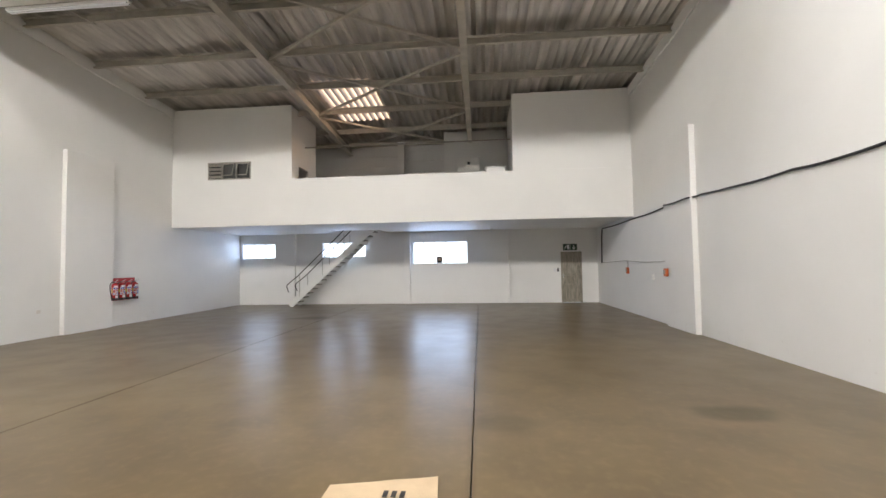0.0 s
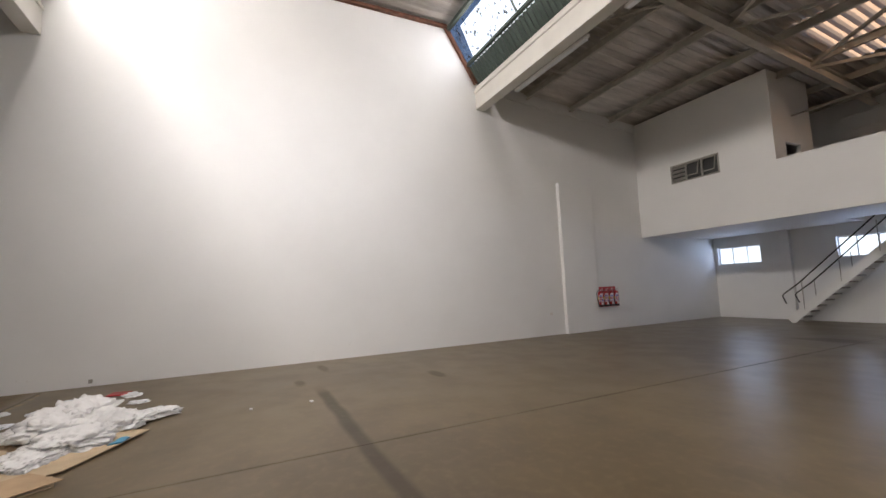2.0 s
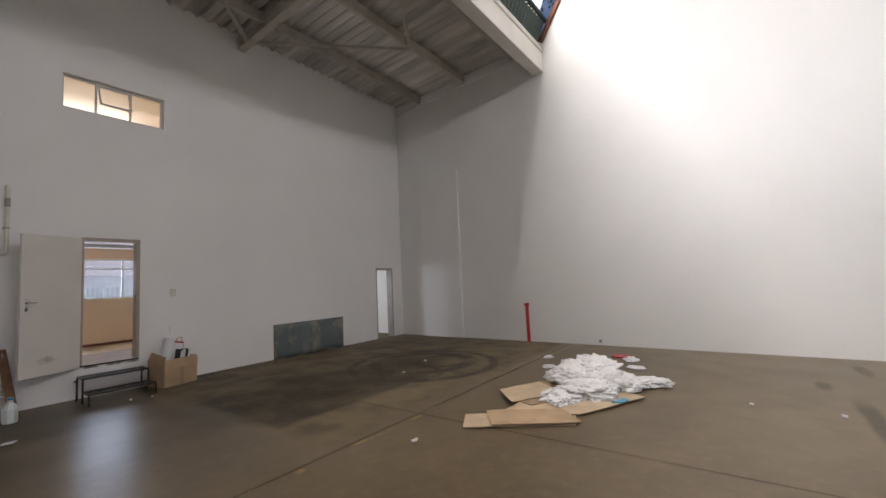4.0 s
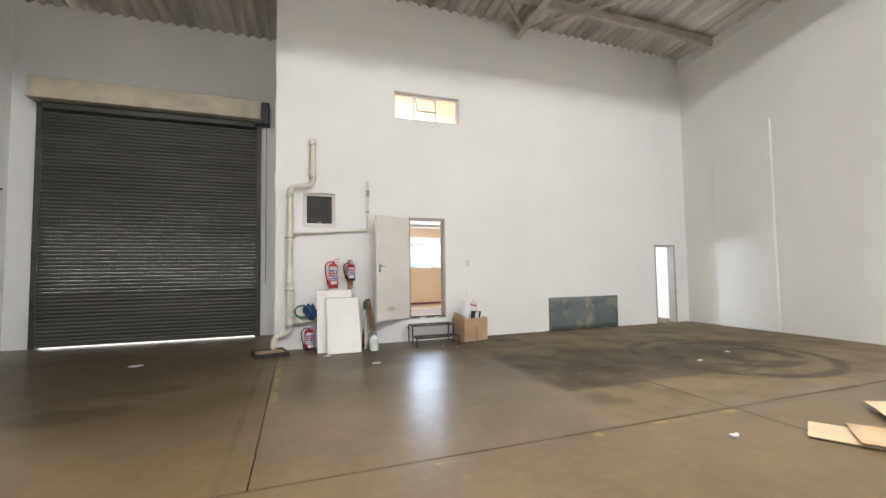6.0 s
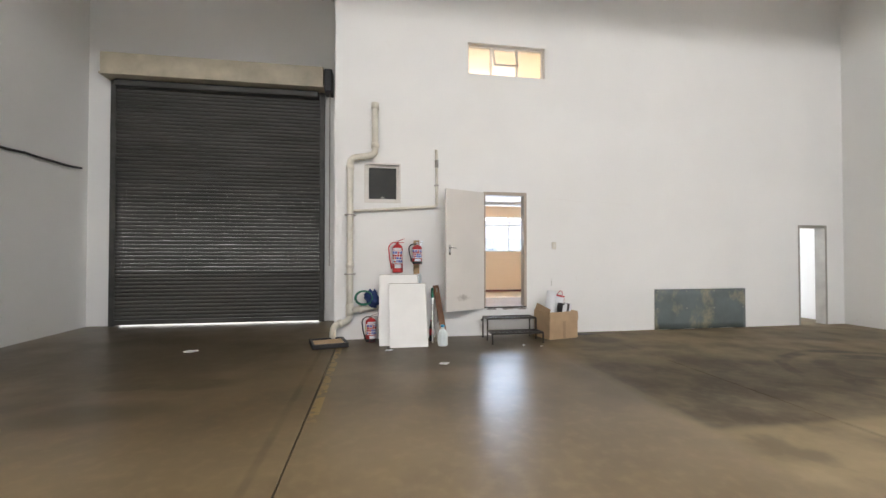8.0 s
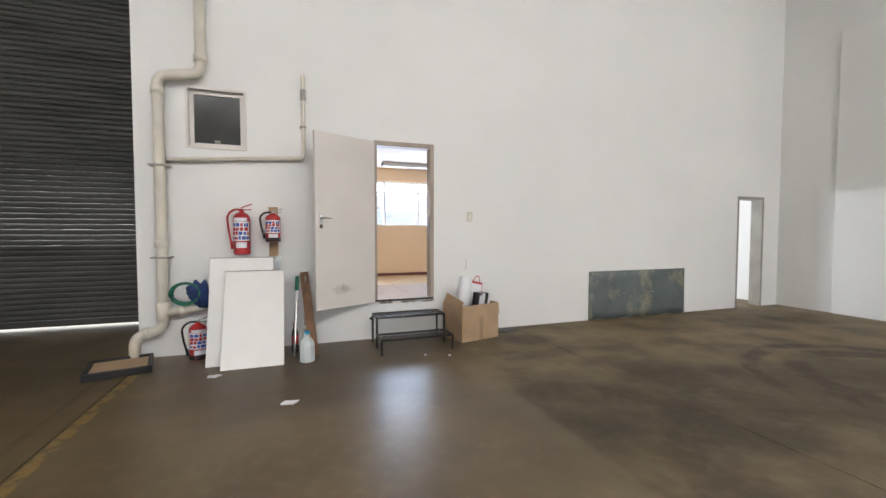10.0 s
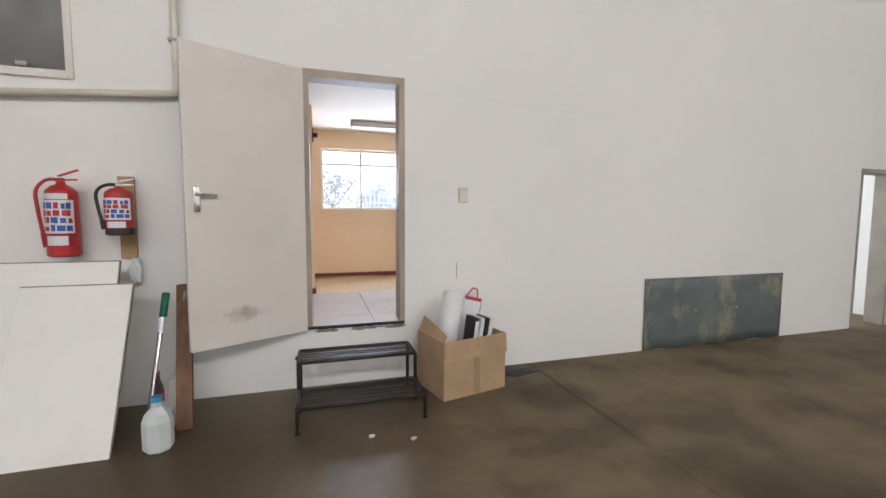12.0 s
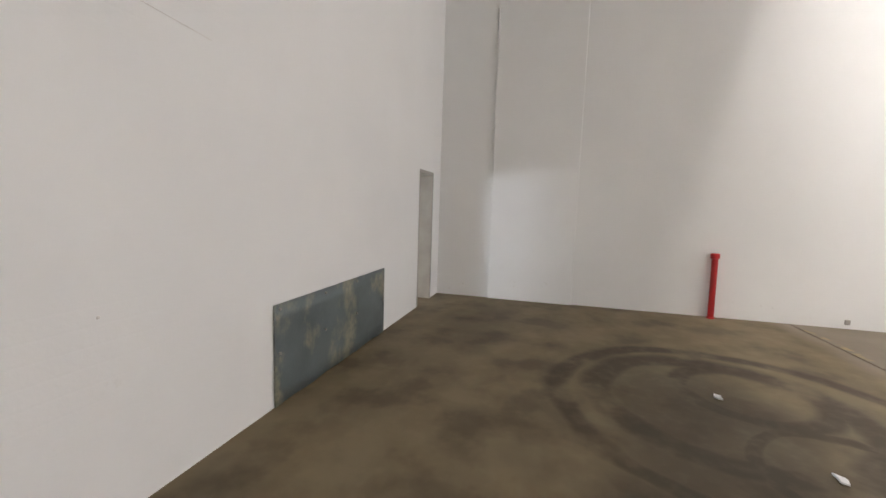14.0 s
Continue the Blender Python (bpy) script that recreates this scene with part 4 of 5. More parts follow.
backdrop("backdrop_south", ((-6, 29, -0.2), (22, 29, -0.2), (22, 29, 5), (-6, 29, 5)), M_SKY)
backdrop("backdrop_street", ((-30, -40, -0.2), (45, -40, -0.2), (45, -40, 16), (-30, -40, 16)), M_SKY_WARM)
backdrop("backdrop_monitor_south", ((0, 14.75, 8.1), (WX, 14.75, 8.1), (WX, 14.25, 9.25), (0, 14.25, 9.25)), M_SKY)
backdrop("backdrop_monitor_north", ((0, 4.85, 8.1), (WX, 4.85, 8.1), (WX, 5.35, 9.25), (0, 5.35, 9.25)), M_SKY_WARM)

# the street side: fence and trees beyond the office window
fn = empty("palisade_fence", pose(0, -12, -0.22), "grey steel palisade fence along the street", "fence")
bm = bmesh.new()
for i in range(120):
    box(bm, (-8 + i * 0.16, -0.02, 0), (-8 + i * 0.16 + 0.05, 0.02, 2.45))
for z in (0.4, 2.1):
    box(bm, (-8, 0.02, z), (11.2, 0.06, z + 0.06))
obj("palings", bm, M_STEEL, fn)


def tree(x, y, h):
    tr = empty("tree", pose(x, y, -0.22), "leafy street tree behind the fence", "tree", "street trees")
    rnd = random.Random(int(x * 10))
    bm = bmesh.new()
    tube(bm, [(0, 0, 0), (0.1, 0, h * 0.3), (0.0, 0.1, h * 0.55)], 0.16, 8)
    for i in range(7):
        a = i * 0.9
        tube(bm, [(0, 0.05, h * 0.45), (math.cos(a) * 0.7, math.sin(a) * 0.7, h * 0.65), (math.cos(a) * 1.3, math.sin(a) * 1.3, h * 0.8)], 0.05, 6)
    obj("trunk", bm, M_BARK, tr)
    bm = bmesh.new()
    for i in range(420):
        d = Vector((rnd.gauss(0, 1), rnd.gauss(0, 1), rnd.gauss(0, 0.8)))
        c = d.normalized() * (rnd.random() ** 0.4) * h * 0.32 * (0.7 + 0.6 * noise.noise(d.normalized() * 2 + Vector((x, 0, 0)))) + Vector((0, 0, h * 0.72))
        s = rnd.uniform(0.06, 0.14)
        m = Matrix.Translation(c) @ Euler((rnd.random() * 6, rnd.random() * 6, 0)).to_matrix().to_4x4()
        bm.faces.new([bm.verts.new(m @ Vector(p)) for p in ((-s, 0, 0), (0, -s * 0.5, 0), (s, 0, 0), (0, s * 0.5, 0))])
    tagged(obj("crown", bm, M_LEAF, tr), kind="stuff")


tree(6.9, -18, 4.4)
tree(5.0, -17, 3.2)

hs = empty("house", pose(-1.5, -24, -0.22), "single-storey pink brick house with a brown tiled roof", "house")
hw = holed_wall("wall", "y", 0.0, -0.25, -6.5, 6.0, 0.0, 3.0, [(-5.0, -3.4, 1.0, 2.2), (-1.0, 0.0, 0.0, 2.1), (1.6, 3.4, 1.0, 2.2)], M_BRICKWASH, "pink brick house wall", "", "")
hw.parent = hs
for x0, x1 in ((-5.0, -3.4), (1.6, 3.4)):
    block("window", (x0, -0.16, 1.0), (x1, -0.12, 2.2), M_DIM, hs)
    bm = bmesh.new()
    for x in (x0, (x0 + x1) / 2, x1 - 0.06):
        box(bm, (x, -0.11, 1.0), (x + 0.06, -0.06, 2.2))
    loose("window_frame", bm, M_WHITE, hs)
block("door", (-1.0, -0.16, 0.0), (0.0, -0.11, 2.1), M_WOOD, hs)
bm = bmesh.new()
eaves = [bm.verts.new(p) for p in ((-7.0, 0.5, 2.95), (6.5, 0.5, 2.95), (6.5, -6.5, 2.95), (-7.0, -6.5, 2.95))]
ridge = [bm.verts.new(p) for p in ((-4.5, -3.0, 4.6), (4.0, -3.0, 4.6))]
for f in ((0, 1, 5, 4), (1, 2, 5), (2, 3, 4, 5), (3, 0, 4), (3, 2, 1, 0)):
    bm.faces.new([(eaves + ridge)[q] for q in f])
obj("roof", bm, M_ROOFTILE, hs)

# ---- stair ----
stair = empty("steel_stair", pose(0, 24.6, 0), "white painted open-tread steel stair with thin dark handrails", "staircase")
A, B = Vector((2.80, 0, 0.05)), Vector((6.25, 0, 3.12))
bm = bmesh.new()
for y in (-0.40, 0.36):
    bar(bm, A + Vector((0, y, 0)), B + Vector((0, y, 0)), 0.035, 0.24)
loose("stringer", bm, M_WHITE, stair)
bm = bmesh.new()
box(bm, (-0.12, -0.37, -0.02), (0.14, 0.335, 0.02), 0.004)
tread = obj("tread", bm, M_STEEL, stair)
for i in range(17):
    p = A.lerp(B, (i + 0.7) / 17.2)
    t = tread if i == 0 else new("tread", tread.data)
    t.parent, t.location = stair, p
for y in (-0.41, 0.37):
    bm = bmesh.new()
    o = Vector((0, y, 0))
    tube(bm, bent([A + o + Vector((-0.05, 0, 0.55)), A + o + Vector((-0.15, 0, 0.82)), A.lerp(B, 0.1) + o + Vector((0, 0, 0.9)), B + o + Vector((-0.6, 0, 0.5))], 0.08), 0.02, 8)
    tagged(obj("handrail", bm, M_IRON, stair), "dark steel handrail")
    bm = bmesh.new()
    for f in (0.12, 0.4, 0.66):
        p = A.lerp(B, f) + o
        tube(bm, [p, p + Vector((0, 0, 0.86))], 0.012, 6)
    loose("baluster", bm, M_STEEL, stair)

# ---- gallery things ----
# white box put in place of a lit doorway opening, dark block near its top
cb = empty("lit_opening_box", pose(10.18, 23.9, MB + 0.3), "upright white box standing in for a lit doorway on the gallery", "cabinet")
block("body", (-0.44, -0.2, 0), (0.44, 0.2, 2.38), M_WHITE, cb, 0.01)
block("door", (-0.42, -0.225, 0.05), (0.42, -0.203, 2.0), M_WHITE, cb, 0.004)
block("handle", (-0.05, -0.25, 2.1), (0.06, -0.2, 2.2), M_BLACK, cb, 0.01)
st = empty("storage_tub", pose(11.15, 22.6, MB + 0.3), "white plastic tub on a crate beside the store wall", "tub")
block("crate", (-0.3, -0.25, 0), (0.3, 0.25, 1.45), M_CARD, st, 0.01)
block("tub", (-0.33, -0.28, 1.45), (0.33, 0.28, 1.66), M_WHITE, st, 0.02)
block("rim", (-0.36, -0.31, 1.64), (0.36, 0.31, 1.68), M_WHITE, st, 0.008)
pr = empty("paper_bundle", pose(8.2, 21.42, MT), "white paper bundle lying on the parapet", "paper")
block("sheets", (-0.2, -0.06, 0.0), (0.25, 0.07, 0.04), M_LABEL, pr, 0.005)

# ---- lamps under the south beam ----
for x0 in (1.43, 4.97):
    lf = empty("fluorescent_batten", pose(x0, 15.02, 6.70), "unlit white twin fluorescent batten below the beam", "light fitting", "batten lights")
    block("body", (0, -0.03, 0.0), (2.6, 0.05, 0.06), M_WHITE, lf, 0.006)
    for dy in (-0.02, 0.04):
        bm = bmesh.new()
        tube(bm, [(0.05, dy, -0.025), (2.55, dy, -0.025)], 0.018, 8)
        obj("tube", bm, M_LABEL, lf)
    bm = bmesh.new()
    for x in (0.3, 2.3):
        box(bm, (x, -0.02, 0.06), (x + 0.02, 0.0, 0.5))
    loose("hanger", bm, M_STEEL, lf)
of = empty("office_light", pose(6.6, -2.2, 2.655), "white surface light fitting on the office ceiling", "light fitting")
block("end_cap", (0.6, -0.07, -0.065), (0.615, 0.07, -0.002), M_STEEL, of, 0.004)
wl = empty("wall_lamp", pose(7.70, -1.55, 2.26), "small black lamp holder on the nib wall", "lamp holder")
block("base", (-0.012, -0.03, 0), (0.0, 0.03, 0.15), M_BLACK, wl, 0.004)
block("socket", (-0.06, -0.02, 0.05), (-0.012, 0.02, 0.10), M_BLACK, wl, 0.008)
block("body", (-0.6, -0.08, -0.07), (0.6, 0.08, 0.0), M_DOOR, of, 0.01)


# ---- fire extinguishers ----
def extinguisher(x, y, z, r, h, turn, label, hose=M_BLACK, group="fire extinguishers", big_label=True):
    fe = empty("fire_extinguisher", pose(x, y, z, 0, 0, turn), label, "fire extinguisher", group)
    bm = bmesh.new()
    lathe(bm, [(r * 0.85, 0), (r, 0.012), (r, h * 0.78), (r * 0.93, h * 0.84), (r * 0.6, h * 0.9), (r * 0.3, h * 0.92), (r * 0.28, h * 0.95)], 22)
    obj("cylinder", bm, M_RED, fe, True)
    bm = bmesh.new()
    tube(bm, [(0, 0, h * 0.94), (0, 0, h)], r * 0.25, 10)
    bar(bm, (0.0, 0.02, h * 1.02), (-r * 1.3, 0.02, h * 1.1), 0.018, 0.01)
    bar(bm, (0.0, 0.02, h * 0.97), (-r * 1.2, 0.02, h * 0.98), 0.018, 0.01)
    tagged(obj("valve", bm, M_CHROME if hose is M_BLACK else M_RED, fe), "metal valve and squeeze lever")
    bm = bmesh.new()
    tube(bm, bent([(0, 0, h * 0.97), (r * 0.9, 0, h * 1.0), (r * 1.75, 0, h * 0.85), (r * 1.5, 0, h * 0.45), (r * 1.2, 0.01, h * 0.22)], 0.05), 0.011, 8)
    tube(bm, [(r * 1.25, 0.01, h * 0.3), (r * 1.12, 0.01, h * 0.12)], 0.016, 8)
    tagged(obj("hose", bm, hose, fe, True), "curved discharge hose")

    def wrap(name, z0, z1, a0, a1, material, rr):
        bm = bmesh.new()
        n = 14
        pts = [(rr * math.cos(radians(a0 + (a1 - a0) * i / n)), rr * math.sin(radians(a0 + (a1 - a0) * i / n))) for i in range(n + 1)]
        lo, hi = [bm.verts.new((p, q, z0)) for p, q in pts], [bm.verts.new((p, q, z1)) for p, q in pts]
        for i in range(n):
            bm.faces.new((lo[i], lo[i + 1], hi[i + 1], hi[i]))
        obj(name, bm, material, fe, True)

    wrap("label", h * 0.30, h * 0.72, 20, 160, M_LABEL, r + 0.0015)
    rows_ = ((0.33, M_BLUE), (0.43, M_BLUE), (0.52, M_RED), (0.61, M_BLUE)) if big_label else ((0.34, M_BLUE), (0.43, M_BLUE), (0.52, M_RED), (0.60, M_BLUE))
    pick = random.Random(3)
    for z0, m in rows_:
        a0 = 30
        while a0 < 140:
            w = pick.uniform(10, 30)
            m2 = M_RED if pick.random() < 0.15 else m
            wrap("print", h * z0, h * (z0 + pick.uniform(0.055, 0.08)), a0, min(a0 + w, 152), m2, r + 0.003)
            a0 += w + pick.uniform(3, 8)
    wrap("yellow_strip", h * 0.44, h * 0.60, -8, 18, M_YELLOW, r + 0.002)
    wrap("service_tag", h * 0.15, h * 0.27, 60, 135, M_LABEL, r + 0.003)
    if big_label:
        wrap("plate", h * 0.73, h * 0.80, 40, 140, M_LABEL, r * 1.0 + 0.0015)
    wrap("band", h * 0.02, h * 0.14, -180, 180, M_BLACK if hose is M_BLACK else M_RED, r + 0.002)
    return fe


extinguisher(9.28, 0.12, 1.13, 0.088, 0.52, -6, "tall red fire extinguisher hung on the wall", M_RED)
block("bracket", (-0.03, -0.119, 0.3), (0.03, -0.08, 0.4), M_STEEL, bpy.data.objects["fire_extinguisher"])
extinguisher(8.95, 0.14, 1.27, 0.082, 0.35, -4, "short red fire extinguisher hung on a timber batten", big_label=False)
block("bracket", (-0.03, -0.11, 0.12), (0.03, -0.081, 0.2), M_STEEL, bpy.data.objects["fire_extinguisher.001"])
extinguisher(9.72, 0.22, 0.0, 0.088, 0.42, 15, "red fire extinguisher standing on the concrete floor")
bt = empty("timber_batten", pose(8.95, 0, 1.10), "bare timber batten screwed to the wall", "batten")
block("board", (-0.05, 0.001, 0), (0.05, 0.03, 0.58), M_BATTEN, bt, 0.003)
fb = empty("extinguisher_board", pose(0, 19.2, 0.72), "red backing board carrying four extinguishers", "board")
block("board", (0.001, -0.48, 0.1), (0.03, 0.48, 0.66), M_RED, fb, 0.004)
for i in range(4):
    extinguisher(0.14, 18.86 + i * 0.235, 0.74, 0.085, 0.54, -90, "red fire extinguisher on the wall board", M_BLACK, "row of four extinguishers")

# ---- pipes on the office wall ----
pp = empty("waste_pipe", pose(0, 0, 0), "cream pvc waste pipe with elbows up the wall", "pipe")
bm = bmesh.new()
tube(bm, bent([(10.34, 0.10, 0.0), (10.34, 0.10, 0.26), (10.07, 0.10, 0.33), (10.07, 0.10, 3.05), (9.66, 0.10, 3.12), (9.66, 0.10, 3.95)], 0.10), 0.055, 14)
tube(bm, [(10.07, 0.10, 0.50), (9.55, 0.10, 0.58)], 0.05, 12)
obj("run", bm, M_PVC, pp, True)
bm = bmesh.new()
for p, q in (((9.66, 0.10, 3.9), (9.66, 0.10, 4.0)), ((9.66, 0.10, 3.24), (9.66, 0.10, 3.32)), ((10.07, 0.10, 2.86), (10.07, 0.10, 2.93)), ((10.07, 0.10, 0.42), (10.07, 0.10, 0.62)), ((10.07, 0.10, 1.22), (10.07, 0.10, 1.30)), ((9.92, 0.10, 0.525), (9.86, 0.10, 0.535)), ((10.25, 0.10, 0.285), (10.19, 0.10, 0.3))):
    tube(bm, [p, q], 0.066, 14)
loose("collar", bm, M_PVC, pp, True)
bm = bmesh.new()
for z in (2.09, 1.1):
    box(bm, (9.98, 0.0, z), (10.16, 0.17, z + 0.02), 0.003)
loose("clip", bm, M_STEEL, pp)
tp = empty("thin_pipe", pose(0, 0, 0), "thin white water pipe with a tap along the wall", "pipe")
bm = bmesh.new()
tube(bm, bent([(10.02, 0.05, 2.17), (8.60, 0.05, 2.27), (8.60, 0.05, 3.22), (8.60, 0.0, 3.26)], 0.05), 0.024, 10)
obj("run", bm, M_PVC, tp, True)
bm = bmesh.new()
box(bm, (8.57, 0.0, 2.63), (8.64, 0.075, 2.65), 0.002)
tube(bm, [(8.60, 0.05, 2.95), (8.60, 0.05, 3.08)], 0.032, 10)
bar(bm, (8.60, 0.07, 3.02), (8.60, 0.14, 3.02), 0.03, 0.012)
loose("valve", bm, M_STEEL, tp)

# hose and cloth hung on the branch pipe
hz = empty("garden_hose", pose(9.84, 0.17, 0.72), "coiled dark green garden hose on the pipe", "hose")
bm = bmesh.new()
for k in range(3):
    tube(bm, [((0.125 + 0.008 * k) * math.cos(i * math.pi / 12), 0.022 * k, (0.105 + 0.006 * k) * math.sin(i * math.pi / 12)) for i in range(24)], 0.012, 8, True)
obj("coil", bm, M_GREEN, hz, True)
cl = empty("cloth", pose(9.70, 0.17, 0.58), "crumpled dark blue cloth over the pipe", "cloth")
bm = bmesh.new()
bmesh.ops.create_icosphere(bm, subdivisions=4, radius=1)
for v in bm.verts:
    n = v.co.copy()
    f = 1 + 0.5 * noise.noise(n * 2.2) + 0.22 * noise.noise(n * 6)
    v.co = Vector((n.x * 0.115, n.y * 0.05, n.z * 0.125)) * f + Vector((-0.03 * n.z, 0, 0.12 + 0.05 * n.x))
obj("folds", bm, M_CLOTH, cl, True)


# ---- boards and tools leaning on the wall ----
def leaning_board(x0, x1, foot, top_y, length, label, thick=0.02):
    ang_ = math.degrees(math.asin((foot - top_y) / length))
    e = empty("white_board", pose((x0 + x1) / 2, foot, 0.0, ang_, 0, 0), label, "board", "leaning boards")
    w = (x1 - x0) / 2
    block("panel", (-w, -thick, 0), (w, 0, length), M_WHITE, e, 0.002)
    bm = bmesh.new()
    box(bm, (-w, -thick - 0.001, length), (w, 0.001, length + 0.008))
    box(bm, (-w - 0.006, -thick - 0.001, 0.01), (-w, 0.001, length + 0.008))
    tagged(obj("edge", bm, M_OLDDOOR, e), "brown raw board edge")
    return e


leaning_board(8.95, 9.59, 0.59, 0.19, 1.165, "white melamine board leaning on the wall")
leaning_board(8.835, 9.43, 0.75, 0.31, 1.05, "white melamine board leaning in front of another")

jg = empty("plastic_jug", pose(8.60, 0.70, 0), "milky plastic jug with a light blue cap on the floor", "jug")
bm = bmesh.new()
lathe(bm, [(0.07, 0), (0.082, 0.015), (0.082, 0.18), (0.066, 0.225), (0.03, 0.265), (0.028, 0.30)], 8)
bm.transform(pose(0, 0, 0, 0, 0, 22))
obj("body", bm, M_JUG, jg)
bm = bmesh.new()
tube(bm, bent([(-0.03, -0.07, 0.13), (-0.04, -0.105, 0.2), (-0.015, -0.05, 0.265)], 0.03), 0.012, 8)
obj("handle", bm, M_JUG, jg)
bm = bmesh.new()
lathe(bm, [(0.03, 0.295), (0.032, 0.30), (0.032, 0.325), (0.02, 0.33)], 14)
obj("cap", bm, M_SKYBLUE, jg)
bm = bmesh.new()
sq = empty("window_squeegee", pose(0, 0, 0), "squeegee pole with a green grip against the wall", "squeegee")
tube(bm, [(8.735, 0.50, 0.0), (8.70, 0.22, 0.70)], 0.014, 8)
obj("pole", bm, M_CHROME, sq)
bm = bmesh.new()
tube(bm, [(8.70, 0.22, 0.70), (8.692, 0.16, 0.86)], 0.024, 10)
tagged(obj("grip", bm, M_GREEN, sq, True), "green rubber grip")
bm = bmesh.new()
tube(bm, [(8.705, 0.26, 0.60), (8.70, 0.22, 0.70)], 0.022, 10)
obj("ferrule", bm, M_LABEL, sq)
rb = empty("drink_bottle", pose(8.725, 0.30, 0), "small bottle with a red label behind the jug", "bottle")
bm = bmesh.new()
lathe(bm, [(0.035, 0), (0.038, 0.01), (0.038, 0.1)], 12)
lathe(bm, [(0.038, 0.2), (0.034, 0.24), (0.016, 0.29), (0.016, 0.32)], 12)
loose("body", bm, M_DIM, rb)
bm = bmesh.new()
lathe(bm, [(0.039, 0.1), (0.039, 0.2)], 12)
lathe(bm, [(0.018, 0.32), (0.018, 0.345)], 12)
loose("label", bm, M_RED, rb)
rake = empty("grey_spade", pose(0, 0, 0), "weathered grey spade leaning on the wall", "spade")
bm = bmesh.new()
tube(bm, [(8.615, 0.28, 0.3), (8.60, 0.06, 0.85)], 0.012, 8)
obj("shaft", bm, M_STEEL, rake)
bm = bmesh.new()
box(bm, (-0.055, -0.008, 0), (0.055, 0.008, 0.30), 0.007)
for v in bm.verts:
    v.co.x *= 1 - 0.55 * max(0, v.co.z - 0.12) / 0.18
bm.transform(pose(8.622, 0.42, 0.0, 22, 0, 0))
obj("blade", bm, M_STEEL, rake)
pk = empty("timber_plank", pose(8.52, 0.50, 0, 27, 6.0, 0), "rough dark brown timber plank leaning on the wall", "plank")
block("plank", (-0.05, -0.03, 0.0), (0.05, 0.0, 1.02), M_WOOD, pk, 0.004)

# floor trap cover beside the pipe
ty = empty("shallow_tray", pose(10.38, 0.38, 0, 0, 0, 14), "shallow black rimmed tray with a brown board inside", "tray")
bm = bmesh.new()
for a, b in (((-0.27, -0.26, 0), (0.27, -0.22, 0.07)), ((-0.27, 0.22, 0), (0.27, 0.26, 0.07)), ((-0.27, -0.22, 0), (-0.23, 0.22, 0.07)), ((0.23, -0.22, 0), (0.27, 0.22, 0.07))):
    box(bm, a, b, 0.006)
obj("rim", bm, M_BLACK, ty)
block("board", (-0.228, -0.218, 0.002), (0.228, 0.218, 0.05), M_CARD, ty, 0.003)

# ---- metal step ----
bs = empty("metal_step_rack", pose(0, 0, 0), "two-tier dark mesh metal step below the office door", "step")
bm = bmesh.new()
for x in (6.955, 7.805):
    tube(bm, bent([(x, 0.17, 0.0), (x, 0.17, 0.36), (x, 0.46, 0.36), (x, 0.46, 0.0)], 0.03), 0.014, 8)
    tube(bm, bent([(x, 0.46, 0.165), (x, 0.77, 0.165), (x, 0.77, 0.0)], 0.03), 0.014, 8)
for y, z in ((0.17, 0.36), (0.45, 0.36), (0.48, 0.165), (0.765, 0.165)):
    tube(bm, [(6.95, y, z), (7.81, y, z)], 0.014, 8)
obj("frame", bm, M_IRON, bs, True)
for y0, z in ((0.17, 0.364), (0.48, 0.169)):
    bm = bmesh.new()
    for i in range(1, 5):
        bar(bm, (6.96, y0 + i * 0.057, z), (7.80, y0 + i * 0.057, z), 0.012, 0.006)
    for i in range(40):
        x = 6.965 + i * 0.0212
        for j in range(5):
            s = 0.012 * (1 if j % 2 else -1)
            bar(bm, (x - s, y0 + 0.006 + j * 0.057, z + 0.002), (x + s, y0 + 0.051 + j * 0.057, z + 0.002), 0.005, 0.004)
    obj("tread", bm, M_IRON, bs)
bm = bmesh.new()
for x in (6.955, 7.805):
    for y in (0.17, 0.77):
        lathe(bm, [(0.017, 0), (0.017, 0.02)], 8, (x, y, 0))
    tube(bm, [(x, 0.17, 0.30), (x + (0.03 if x > 7 else -0.03), 0.15, 0.30)], 0.016, 8)
loose("foot", bm, M_BLACK, bs)

# ---- cardboard box with odds and ends ----
cbx = empty("cardboard_box", pose(6.525, 0.30, 0, 0, 0, 13.5), "open brown cardboard box filled with odds and ends", "box")
W2, D2, H2 = 0.295, 0.22, 0.46
bm = bmesh.new()
for a, b in (((-W2, D2 - 0.006, 0), (W2, D2, H2)), ((-W2, -D2, 0), (W2, -D2 + 0.006, H2)), ((-W2, -D2 + 0.006, 0), (-W2 + 0.006, D2 - 0.006, H2)), ((W2 - 0.006, -D2 + 0.006, 0), (W2, D2 - 0.006, H2)), ((-W2, -D2, 0.001), (W2, D2, 0.007))):
    box(bm, a, b, 0.002)
obj("body", bm, M_CARD, cbx)
bm = bmesh.new()
box(bm, (-W2 + 0.005, 0, -0.15), (W2 - 0.005, 0.006, 0))
bm.transform(pose(0, D2 + 0.004, H2, 6, 0, 0))
obj("flap", bm, M_CARD, cbx)
bm = bmesh.new()
box(bm, (0, -D2 + 0.01, 0), (0.006, D2 - 0.01, 0.13))
for v in bm.verts:
    v.co.z *= 1 - 0.6 * max(0, v.co.y / D2) if v.co.z > 0.05 else 1
bm.transform(pose(W2 - 0.012, 0, H2 - 0.005, 0, -24, 0))
obj("flap", bm, M_CARD, cbx)
bm = bmesh.new()
lathe(bm, [(0.026, 0), (0.026, 0.003)], 14)
